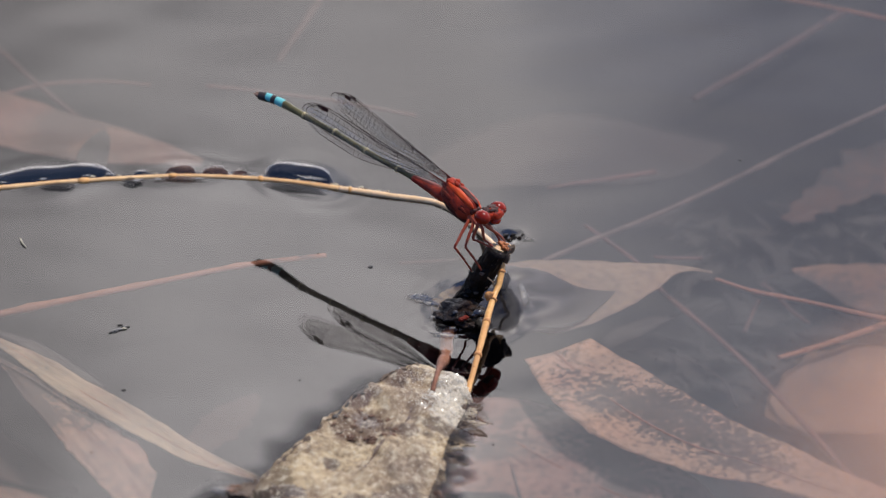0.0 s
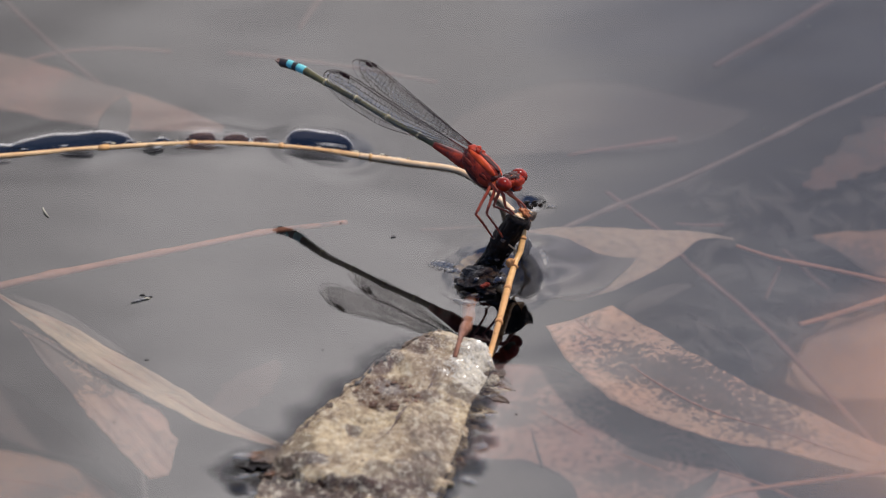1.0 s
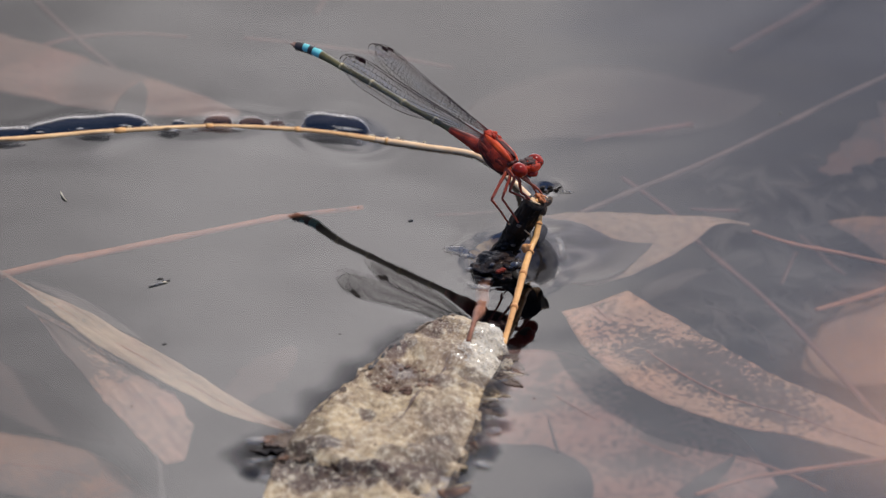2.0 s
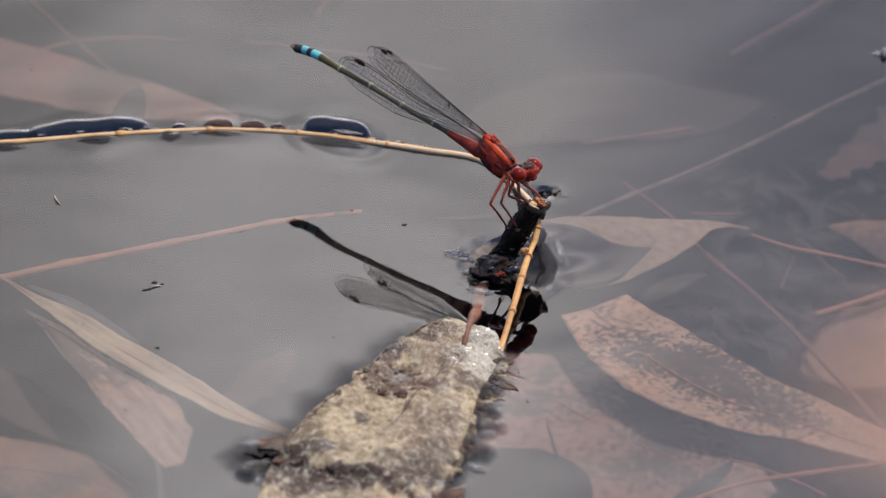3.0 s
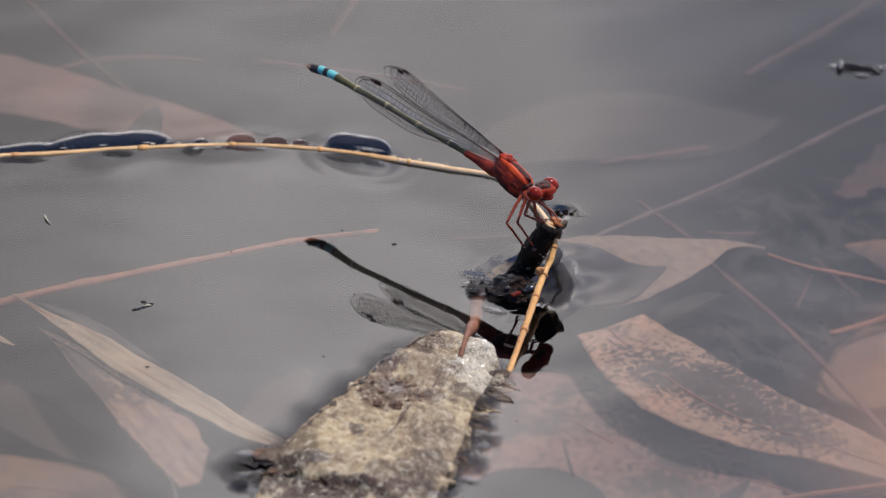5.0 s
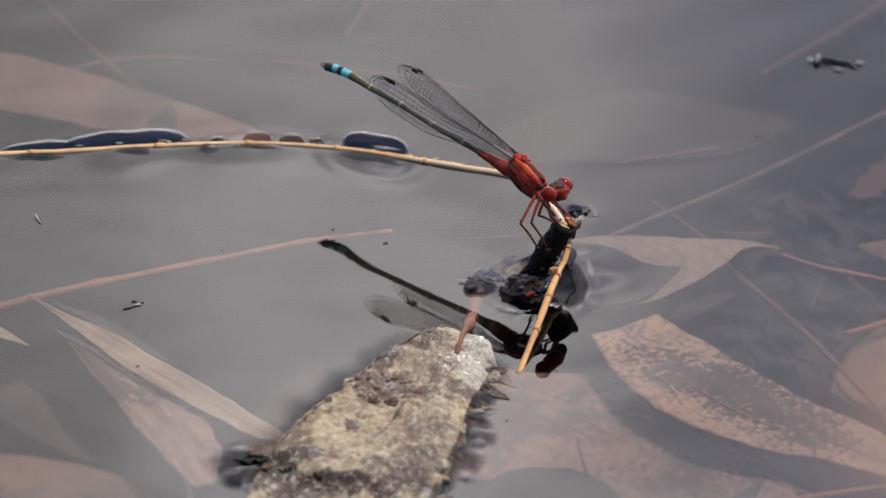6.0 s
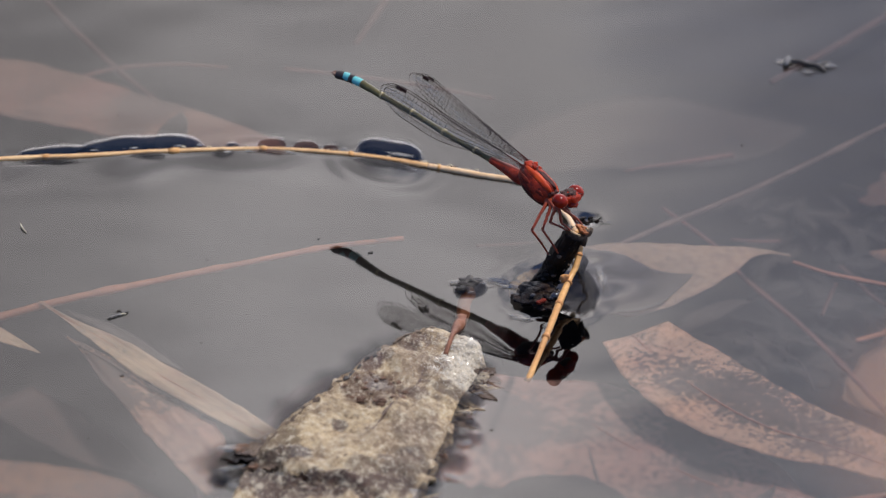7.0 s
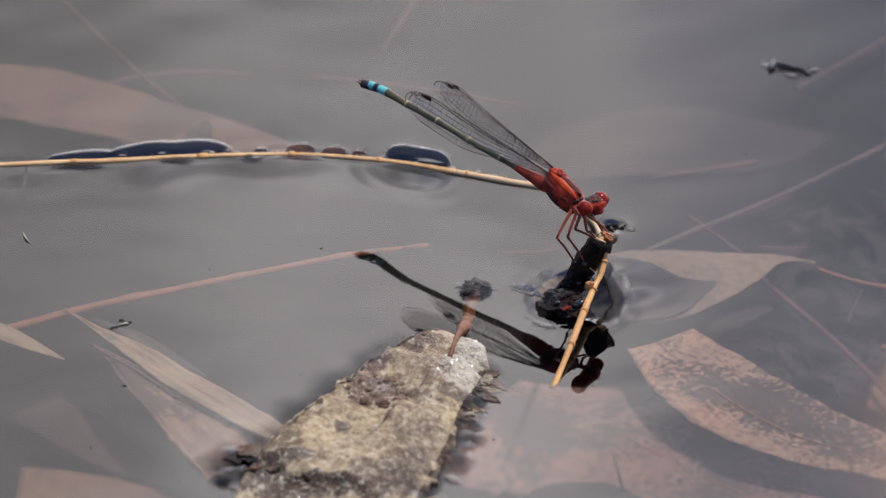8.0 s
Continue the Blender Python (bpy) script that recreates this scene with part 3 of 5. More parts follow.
def pond():
    def axis(lo, hi, step, fine=None):
        core = list(np.arange(lo, hi + step / 2, step))
        if fine:
            core = [k for k in core if not fine[0] <= k <= fine[1]] + list(np.arange(fine[0], fine[1], step / 2))
            core.sort()
        out, d = [], step
        while d < 3.0e4:
            d *= 1.35
            out.append(d)
        return np.array([lo - k for k in out[::-1]] + core + [hi + k for k in out])
    xs, ys = axis(-56, 56, 0.4, (-46, 14)), axis(-56, 66, 0.4, (-14, 25))
    gx, gy = np.meshgrid(xs, ys)
    near = np.exp(-np.maximum(0, np.hypot(gx, gy) - 90) / 20)
    gz = surface_height(gx, gy) * near
    co = np.stack([gx, gy, gz], -1).reshape(-1, 3) * MM
    nx, ny = len(xs), len(ys)
    i = np.arange(nx * ny).reshape(ny, nx)
    quads = np.stack([i[:-1, :-1], i[:-1, 1:], i[1:, 1:], i[1:, :-1]], -1).reshape(-1, 4)
    me = bpy.data.meshes.new("water")
    me.from_pydata(co.tolist(), [], quads.tolist())
    me.materials.append(WATER)
    me.shade_smooth()
    ob = tagged(new("water", me), "still grey pond water mirroring a cloudy sky", "water", kind="structure")
    ob.visible_shadow = False

    xs, ys = axis(-60, 60, 2.0), axis(-60, 70, 2.0)
    gx, gy = np.meshgrid(xs, ys)
    gz = np.array([[-15.5 + 1.2 * noise.noise(Vector((a * 0.06, b * 0.06, 0))) + 0.4 * noise.noise(Vector((a * 0.3, b * 0.3, 5))) for a in xs] for b in ys])
    co = np.stack([gx, gy, gz], -1).reshape(-1, 3) * MM
    nx, ny = len(xs), len(ys)
    i = np.arange(nx * ny).reshape(ny, nx)
    quads = np.stack([i[:-1, :-1], i[:-1, 1:], i[1:, 1:], i[1:, :-1]], -1).reshape(-1, 4)
    me = bpy.data.meshes.new("ground")
    me.from_pydata(co.tolist(), [], quads.tolist())
    me.materials.append(MUD)
    me.shade_smooth()
    tagged(new("ground", me), "dark grey-brown silt on the pond bed", "mud", kind="structure")


pond()

# ---- sunken leaves and twigs ----
sunken_leaf("pinkish tan gum leaf mottled with dark mould, under water", [(13.87, -6.70, -5.12), (17.72, -12.89, -5.12), (22.34, -18.66, -4.80), (26.93, -22.50, -4.80), (32.04, -24.71, -5.12), (37.13, -27.22, -5.76), (42.22, -29.26, -6.72), (49.27, -32.96, -8.00)], [(3.9, 3.3), (5.5, 4.8), (5.8, 5.2), (5.4, 4.4), (4.4, 3.4), (3.4, 2.4), (2.6, 1.8), (0.6, 0.5)], LEAF_MOULD, 0.13, fold=0.10, wave=0.5, seed=1)
sunken_leaf("smooth tan dead leaf with a curled tail, under water", [(7.75, 3.62, -5.60), (11.98, 4.13, -5.60), (17.28, 5.19, -5.12), (21.52, 6.33, -4.80), (24.72, 7.69, -4.80), (26.87, 8.36, -5.12), (28.74, 8.48, -5.76)], [(4.6, 4.6), (5.0, 7.6), (4.2, 6.2), (2.6, 3.4), (1.2, 0.9), (0.4, 0.3), (0.2, 0.2)], LEAF_TAN, 0, fold=0.06, wave=0.4, seed=2)
# grey overlay that paints the shade lying on the tan leaf
sunken_leaf("grey overlay painting the shaded part of a tan leaf", [(6.40, 4.26, -4.64), (10.38, 3.12, -4.48), (14.61, 2.21, -4.32), (17.25, 2.63, -4.32), (19.48, 3.57, -4.48)], [(3.5, 5.4), (4.2, 8.0), (2.8, 5.6), (1.2, 2.3), (0.1, 0.1)], LEAF_DULL_GREY, 0, fold=0.04, wave=0.2, seed=13)
sunken_leaf("broad greyish pink dead leaf lying on the mud", [(0.32, -11.77, -9.28), (4.26, -14.64, -9.28), (8.96, -17.55, -9.28), (13.62, -22.04, -9.28), (18.24, -26.02, -9.28), (23.85, -29.91, -9.28), (29.39, -34.69, -9.28)], [(1.5, 15), (3.6, 16), (6.6, 15), (8, 13), (8, 11), (6, 9), (2, 3)], LEAF_GREY, 0.15, fold=0.02, wave=0.5, seed=3)
sunken_leaf("long cream blade of dead leaf, under water", [(-41.24, -5.00, -3.4), (-38.40, -8.36, -2.9), (-34.53, -12.32, -2.7), (-30.48, -16.70, -2.6), (-26.34, -20.69, -2.5), (-22.26, -24.74, -2.4), (-18.14, -28.40, -2.4), (-13.89, -30.94, -2.6), (-10.90, -32.30, -3.2)], [(0.12, 0.12), (0.35, 0.3), (1.15, 1.15), (1.5, 1.7), (1.6, 1.75), (1.45, 1.6), (1.15, 1.2), (0.55, 0.5), (0.2, 0.2)], LEAF_CREAM, 0.1, fold=0.22, wave=0.35, ragged=0.10, seed=4)
sunken_leaf("frayed pinkish half of a dead leaf, under water", [(-37.20, -12.90, -2.9), (-36.00, -14.66, -2.9), (-34.13, -18.06, -3.0), (-31.71, -21.40, -3.1), (-29.32, -24.76, -3.2), (-26.90, -27.92, -3.3), (-24.96, -32.06, -3.4), (-23.62, -35.97, -3.8)], [(0.15, 0.1), (1.0, 0.3), (2.1, 0.7), (2.9, 1.2), (3.4, 1.9), (3.6, 2.5), (2.9, 2.1), (0.9, 0.9)], LEAF_FRAYED, 0, fold=0.06, ragged=0.2, wave=0.5, seed=5)
sunken_leaf("thin torn strip of pinkish leaf, under water", [(-38.30, -11.60, -2.7), (-36.40, -13.40, -2.6), (-33.20, -16.40, -2.6), (-29.60, -20.60, -2.7)], [(0.1, 0.1), (0.28, 0.26), (0.34, 0.3), (0.08, 0.08)], LEAF_FRAYED, 0, fold=0.2, ragged=0.3, wave=0.2, seed=21)
sunken_leaf("greyish skin peeling from a cream leaf, under water", [(-38.60, -6.80, -3.0), (-35.11, -9.30, -2.9), (-32.67, -11.50, -2.9), (-30.29, -13.90, -2.9), (-27.30, -16.60, -3.0)], [(0.15, 0.15), (0.65, 0.6), (0.75, 0.7), (0.6, 0.5), (0.1, 0.1)], LEAF_DULL_GREY, 0, fold=0.1, ragged=0.3, wave=0.2, seed=22)
sunken_twig("dim grey leaf stalk under water", [(-25.40, -34.8, -3.9), (-25.0, -36.6, -4.1), (-24.75, -39.0, -4.6), (-24.54, -42.0, -5.2)], 0.25, 0.4, LEAF_DULL_GREY)
sunken_leaf("pinkish dead leaf deep under water", [(-53.55, 40.53, -9.60), (-46.80, 38.21, -9.60), (-40.08, 35.89, -9.60), (-33.38, 33.27, -9.60), (-26.74, 31.30, -9.60), (-20.11, 29.24, -10.24)], [(4, 5), (5.4, 5), (4.8, 4.6), (3.8, 4.2), (2.6, 3.4), (0.6, 0.6)], LEAF_DEEP, 0, fold=0.05, wave=0.4, seed=6)
sunken_leaf("rusty pink dead leaf near the pond bed", [(-44.06, -31.94, -9.60), (-39.45, -32.18, -9.60), (-34.82, -32.88, -9.60), (-30.67, -34.33, -9.60), (-25.95, -37.48, -9.60)], [(5, 5), (4.6, 5), (4, 5), (2.8, 4), (0.6, 0.8)], LEAF_RUST, 0.1, fold=0.05, wave=0.4, seed=7)
sunken_leaf("rust coloured dead leaf under water", [(34.95, -14.63, -9.60), (38.70, -10.63, -9.60), (42.98, -7.54, -9.60), (49.39, -4.33, -9.60)], [(2.4, 2.6), (5.5, 7), (7, 10), (4, 6)], LEAF_RUST, 0, fold=0.04, wave=0.5, seed=8, ragged=0.15)
sunken_leaf("rust coloured dead leaf with a torn edge", [(36.32, 20.96, -9.60), (38.56, 24.16, -9.60), (41.92, 27.95, -9.60), (46.42, 32.35, -9.60), (52.04, 36.31, -9.60)], [(0.8, 0.8), (1.7, 1.9), (2.8, 3.0), (4, 4), (2, 2)], LEAF_RED_ROT, 0, fold=0.04, wave=0.5, seed=9, ragged=0.6)
sunken_leaf("grey-pink dead leaf pointing to one side", [(36.38, 12.44, -9.60), (39.83, 11.50, -9.60), (44.59, 9.73, -9.60), (51.97, 7.59, -9.60)], [(0.3, 0.3), (2.2, 2.2), (4, 4.6), (2, 2)], LEAF_RUST, 0, fold=0.04, wave=0.4, seed=10)
sunken_leaf("large faint tan leaf on the pond bed", [(1.71, 30.49, -14.40), (7.70, 32.87, -14.40), (14.27, 34.77, -14.40), (19.76, 36.10, -14.40), (25.82, 37.45, -14.40), (30.79, 38.75, -14.40)], [(3, 2), (7, 3), (9, 4), (8, 5), (4, 4), (0.5, 0.5)], LEAF_BED, 0, fold=0.02, wave=0.3, seed=11)
sunken_leaf("small cream leaf tip under water", [(-50.83, -6.86, -3.20), (-47.01, -9.40, -3.20), (-43.73, -11.76, -3.20), (-40.67, -13.41, -3.84)], [(1.0, 1.0), (1.2, 1.2), (0.8, 0.8), (0.1, 0.1)], LEAF_CREAM, 0, fold=0.1, wave=0.2, seed=12)

sunken_twig("thin pink reed with joints, under water", [(-48.11, -8.63, -4.80), (-39.46, -4.46, -4.00), (-30.70, -0.88, -3.52), (-23.44, 1.99, -3.20), (-15.10, 5.50, -3.20), (-7.73, 8.37, -4.16)], 0.55, 0.32, BRANCH, (0.3, 0.55, 0.78))
sunken_twig("long straight pale twig under water", [(12.52, 10.02, -6.40), (17.34, 14.10, -6.40), (24.91, 20.30, -6.40), (33.15, 27.96, -6.40), (37.60, 32.37, -6.40), (50.03, 43.65, -6.40)], 0.30, 0.34, PALE_BRANCH, (0.2, 0.62))
sunken_twig("pink twig with a joint, under water", [(28.96, 6.50, -4.80), (32.63, 4.48, -4.80), (36.84, 3.10, -4.80), (43.11, 0.83, -4.80), (48.36, -0.46, -5.44)], 0.26, 0.36, BRANCH, (0.25, 0.4))
sunken_twig("short reddish twig under water", [(34.67, -5.62, -6.40), (37.75, -3.91, -6.40), (41.50, -1.48, -6.40), (48.57, 3.83, -7.04)], 0.30, 0.40, BRANCH, (0.3,))
sunken_twig("thin curved reddish twig near the pond bed", [(16.87, 19.49, -9.60), (21.67, 13.13, -9.60), (24.29, 7.74, -9.60), (28.96, 0.54, -9.60), (32.49, -6.68, -8.32), (36.44, -15.43, -7.36), (41.31, -25.80, -7.04)], 0.22, 0.34, BRANCH_RED, (0.4, 0.7))
sunken_twig("reddish twig lying across a leaf", [(23.13, -38.85, -4.00), (27.72, -36.21, -3.84), (33.84, -34.40, -3.68), (41.02, -32.41, -3.68), (48.25, -30.11, -4.16)], 0.26, 0.34, BRANCH, (0.45,))
sunken_twig("short pink twig under water", [(-0.80, 9.16, -6.40), (2.39, 9.62, -6.40), (5.59, 10.55, -6.72)], 0.22, 0.16, DIM_BRANCH)
sunken_twig("tan tip of a twig in deep water", [(13.2, 26.7, -10.3), (15.2, 27.3, -10.0), (18.35, 28.2, -10.0), (21.1, 29.1, -10.0), (23.65, 29.93, -10.0)], 0.12, 0.42, BRANCH_RED)
sunken_twig("pale twig with a dark knot in deep water", [(27.46, 43.38, -9.60), (30.27, 46.54, -9.60), (34.81, 51.54, -9.60), (42.90, 61.32, -9.60)], 0.35, 0.5, DIM_BRANCH, (0.3,))
sunken_twig("pink twig in deep water", [(36.06, 60.79, -6.40), (41.63, 59.08, -6.40), (47.72, 56.73, -6.40), (53.76, 54.17, -6.40)], 0.3, 0.3, BRANCH)
sunken_twig("faint pale twig in deep water", [(-46.41, 59.47, -9.60), (-40.84, 49.84, -9.60), (-36.60, 43.02, -9.60), (-31.90, 36.85, -10.24)], 0.3, 0.3, DIM_BRANCH)
sunken_twig("faint curved pink twig in deep water", [(-40.34, 40.68, -9.60), (-36.05, 42.94, -9.60), (-30.57, 43.86, -9.60), (-25.58, 43.47, -9.60)], 0.22, 0.22, BRANCH_RED)
sunken_twig("faint pink twig in deep water", [(-20.05, 43.54, -9.60), (-16.17, 42.99, -9.60), (-8.41, 41.83, -9.92), (0.45, 39.83, -10.56)], 0.25, 0.2, BRANCH_RED)
sunken_twig("short pale twig standing in deep water", [(-13.23, 48.54, -9.60), (-11.48, 54.09, -9.60), (-8.87, 62.54, -9.60)], 0.3, 0.4, DIM_BRANCH)

sunken_leaf("small grey leaf tip under water", [(-30.64, 23.41, -4.80), (-30.24, 26.55, -4.80), (-29.76, 29.20, -4.80), (-29.57, 30.95, -5.12)], [(1.4, 1.6), (1.5, 1.4), (0.9, 0.9), (0.1, 0.1)], LEAF_DULL_GREY, 0, fold=0.05, wave=0.1, seed=14)


def leaf_litter():
    """Rotten scraps and shreds strewn over the bed."""
    rng = random.Random(12)
    bm = bmesh.new()
    corner = ((24.17, -7.76, -12.80), (46.33, 27.21, -12.80))
    for k in range(150):
        x, y = rng.uniform(corner[0][0], corner[1][0]), rng.uniform(corner[0][1], corner[1][1])
        a, n = rng.uniform(0, 6.3), rng.uniform(0.5, 2.2)
        d = Vector((math.cos(a), math.sin(a), rng.uniform(-0.1, 0.1)))
        e = Vector((-d.y, d.x, 0)) * rng.uniform(0.2, 0.6)
        ball(bm, (x, y, -13.8 + rng.uniform(-0.3, 0.8)), (d * n * 1.3, e * n, Vector((0, 0, 0.12))), 10, 5, 1.3, k * 0.7)
    tagged(part("leaf_litter", bm, LITTER), "rotten brown leaf scraps strewn over the pond bed", "leaf litter", kind="stuff")


leaf_litter()
sunken_leaf("faint silted leaf in deep water", [(-19.60, -23.72, -8.00), (-17.41, -19.85, -8.00), (-15.46, -16.25, -8.00), (-13.47, -13.01, -8.00)], [(0.8, 0.8), (2.0, 1.8), (1.9, 2.0), (0.4, 0.4)], LEAF_FAINT, 0, fold=0.03, wave=0.3, seed=15, ragged=0.4)
sunken_leaf("dim pinkish leaf in deep water", [(-43.56, -15.00, -11.20), (-38.58, -20.44, -11.20), (-34.24, -24.35, -11.20), (-29.47, -27.28, -11.20)], [(3, 3), (3.2, 2.6), (2.4, 2.2), (0.3, 0.3)], LEAF_FAINT, 0, fold=0.03, wave=0.3, seed=17, ragged=0.2)
sunken_leaf("dark grey rotten scrap lying on a pink leaf", [(2.83, -36.74, -7.36), (5.20, -34.81, -7.36), (8.24, -34.12, -7.36), (11.30, -35.25, -7.36), (13.69, -37.87, -7.36)], [(3.5, 3), (5.2, 4), (5.4, 4), (3.6, 4), (0.3, 0.3)], LEAF_DARK, 0, fold=0.03, wave=0.4, seed=18, ragged=0.15)
sunken_leaf("dark pointed scrap of leaf on a larger leaf", [(22.39, -39.06, -4.80), (24.20, -35.97, -4.80), (26.01, -33.14, -4.80), (26.80, -31.63, -4.80)], [(1.4, 1.4), (1.0, 0.9), (0.4, 0.5), (0.05, 0.05)], LEAF_ROT, 0, fold=0.1, wave=0.2, seed=16)
sunken_twig("thin dark grass blade under water", [(9.83, -27.94, -2.56), (10.19, -30.56, -2.40), (10.76, -33.82, -2.56)], 0.05, 0.16, LEAF_ROT)
sunken_twig("thin red stalk on the pond bed", [(26.34, -30.36, -6.40), (28.87, -31.53, -6.40), (31.90, -33.41, -6.40), (34.89, -35.83, -6.40)], 0.14, 0.2, BRANCH)

sunken_twig("dim upright twig deep under water", [(33.03, 4.71, -7.0), (32.29, 2.09, -7.2), (31.61, -0.40, -7.5)], 0.24, 0.18, DIM_BRANCH)
sunken_twig("thin dark curling stalk deep under water", [(24.24, -4.17, -7.5), (27.00, -6.08, -7.5), (28.55, -7.65, -7.5), (29.77, -9.43, -7.6), (30.65, -13.13, -7.8)], 0.10, 0.16, LEAF_ROT)
sunken_twig("short reddish twig beyond a tan leaf, under water", [(23.30, 12.04, -7.0), (25.65, 11.85, -7.0), (27.90, 12.16, -7.2)], 0.14, 0.22, BRANCH_RED)
sunken_twig("faint pale twig on the pond bed", [(33.63, 11.03, -11.0), (34.77, 9.28, -11.0), (36.30, 6.37, -11.0), (37.85, 4.47, -11.2)], 0.3, 0.24, DIM_BRANCH)
sunken_leaf("silted ridge of rotten leaf on the pond bed", [(18.20, -2.40, -9.0), (19.17, -1.76, -8.6), (21.83, 0.53, -8.4), (23.75, 2.20, -8.6), (25.00, 3.00, -9.2)], [(0.2, 0.2), (0.9, 0.8), (1.1, 1.0), (0.8, 0.7), (0.1, 0.1)], LEAF_ROT, 0, fold=0.05, wave=0.4, seed=24, ragged=0.3)

# ---- reed stem ----
STEM_TOP = (8.27, -2.74, 6.10)



def reed_stem():
    ob = thing("reed_stem", "dry straw-coloured reed stem bent over a black twig, floating on water", "plant stem", KNEE)
    lying = glide(shifted(STEM_LINE + [(-1.51, 16.17, 0.08), (2.68, 15.15, 0.08), (4.94, 12.91, 0.08), (6.18, 10.92, 0.15), (7.20, 8.35, 0.70), (7.79, 3.12, 3.20), (8.27, -2.74, 6.10)], KNEE), 8)
    a = tagged(new("floating_shoot"), "floating shoot with pale knots")
    a.parent = ob
    bm = bmesh.new()
    n = len(lying) - 1

    def rad(s):
        return 0.25 + 0.025 * math.sin(s * 9) + 0.03 * ease(0.7, 0.9, s)
    cut = 8 * len(STEM_LINE) - 12
    tube(bm, lying[:cut + 1], rad, 10, rough=0.12)
    part("straw", bm, STEM, a)
    bm = bmesh.new()
    tube(bm, lying[cut:], lambda s: 0.27 + 0.025 * math.sin(s * 7), 10, rough=0.12)
    part("straw", bm, STEM_PALE, a, "bleached arching end")
    for k in (3, 11, 25, 33, 48, 72):
        if k < n:
            bm = bmesh.new()
            tube(bm, [lying[k - 1] * 0.5 + lying[k] * 0.5, lying[k], lying[k + 1] * 0.5 + lying[k] * 0.5], lambda s: 0.27 + 0.07 * math.sin(s * math.pi), 10, rough=0.2)
            part("knot", bm, STEM_ORANGE, a)
    # dark tinted sheets stand in for the sky mirrored in the hollows
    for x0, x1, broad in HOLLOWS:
        hollow_sheet(a, x0, x1, broad * 0.80, BROWN_TINT if -24 < x0 < -14 else STEM_TINT)
    # dark patches and pale gleams painted over the water beside the stem: place, length, breadth, turn
    for k, (x, dy, long, broad, turn, mat) in enumerate(((-42.2, -0.75, 2.6, 0.65, 6, DARK_TINT), (-32.9, -0.75, 1.9, 0.65, 8, DARK_TINT), (-26.0, -0.7, 1.1, 0.8, 3, DARK_TINT), (-21.5, -0.55, 2.0, 0.45, 0, BROWN_TINT), (-10.6, -0.85, 3.2, 0.9, -11, DARK_TINT), (-14.6, 0.42, 0.5, 0.16, 0, FROTH_GLEAM),
                                                         (-25.6, -0.7, 0.5, 0.25, 20, FROTH_GLEAM), (-23.6, -0.65, 0.4, 0.2, -10, FROTH_GLEAM), (-19.7, -0.6, 0.6, 0.2, -10, FROTH_GLEAM), (-16.8, 0.42, 0.35, 0.18, 10, FROTH_GLEAM), (-38.2, 0.40, 0.45, 0.16, 4, FROTH_GLEAM), (-30.4, 0.40, 0.55, 0.16, 8, FROTH_GLEAM), (-34.5, 0.40, 0.5, 0.16, 8, FROTH_GLEAM), (-28.3, 0.45, 0.4, 0.2, 8, FROTH_GLEAM))):
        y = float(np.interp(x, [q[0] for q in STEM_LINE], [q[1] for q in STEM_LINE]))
        tint_patch(a, Vector((x, y + dy, 0.27 + 0.15 * (dy > 0) + 0.03 * (mat is FROTH_GLEAM))) - Vector(KNEE), long, broad, turn, mat, 0.03, "pale gleam and froth painted by the stem" if mat is FROTH_GLEAM else "dark patch painted on the water under the stem", 80 + k, 0.5)
    tint_patch(a, Vector((-9.2, 18.35, 0.60)) - Vector(KNEE), 1.7, 0.42, -10, FROTH_GLEAM, 0.02, "pale gleam painted on the water by the stem", 51)
    rng = random.Random(7)
    for k in range(84):
        i = rng.randrange(10, 80)
        q = lying[i] + Vector((rng.uniform(-0.3, 0.3), rng.choice((0.28, 0.34, 0.42, 0.55)), rng.uniform(-0.02, 0.16)))
        u = rng.uniform(0.07, 0.19)
        bm = bmesh.new()
        ball(bm, q, ((u * rng.uniform(1.2, 2.6), 0, 0), (0, u * 0.8, 0), (0, 0, u * 0.7)), 9, 6, 0.7, k)
        part("scale", bm, rng.choice((CRUST, HUSK, DARK, HUSK)), a)
    top = Vector(STEM_TOP)
    b = tagged(new("hanging_shoot"), "orange straw shoot hanging into the water")
    b.parent = ob
    b.location = (top - Vector(KNEE)) * MM
    hang = glide(shifted([(8.27, -2.74, 6.10), (8.73, -2.36, 4.40), (8.57, -3.63, 2.90), (8.03, -5.03, 2.10), (7.53, -7.21, 1.60), (6.93, -10.80, 1.20), (6.30, -14.40, 0.70), (5.52, -18.34, 0.00), (5.23, -18.94, -0.60)], top), 6)
    bm = bmesh.new()
    tube(bm, hang, lambda s: 0.30 + 0.03 * math.sin(s * 14), 10, rough=0.15)
    part("straw", bm, STEM_ORANGE, b)
    for k in (9, 19, 26, 34):
        bm = bmesh.new()
        tube(bm, [hang[k - 1] * 0.4 + hang[k] * 0.6, hang[k], hang[k + 1] * 0.4 + hang[k] * 0.6], lambda s: 0.34 + 0.07 * math.sin(s * math.pi), 10, rough=0.1)
        part("knot", bm, NODE, b)
    for k, (p, u) in enumerate((((0.62, 0.45, 0.05), 0.30), ((0.88, 0.20, -0.30), 0.24), ((0.72, 0.25, -0.10), 0.22))):
        bm = bmesh.new()
        ball(bm, p, ((u * 1.5, 0.1, -u * 0.9), (0, u * 0.8, 0), (u * 0.4, 0, u * 0.7)), 16, 12, 0.9, k * 2.1)
        part("frayed_end", bm, FRAY, b, "frayed orange end of straw")
    bud = bmesh.new()
    ball(bud, Vector((7.63, -5.24, 2.40)) - top, ((0.40, 0, -0.1), (0, 0.3, 0), (0.15, 0, 0.42)), 14, 10, 0.5)
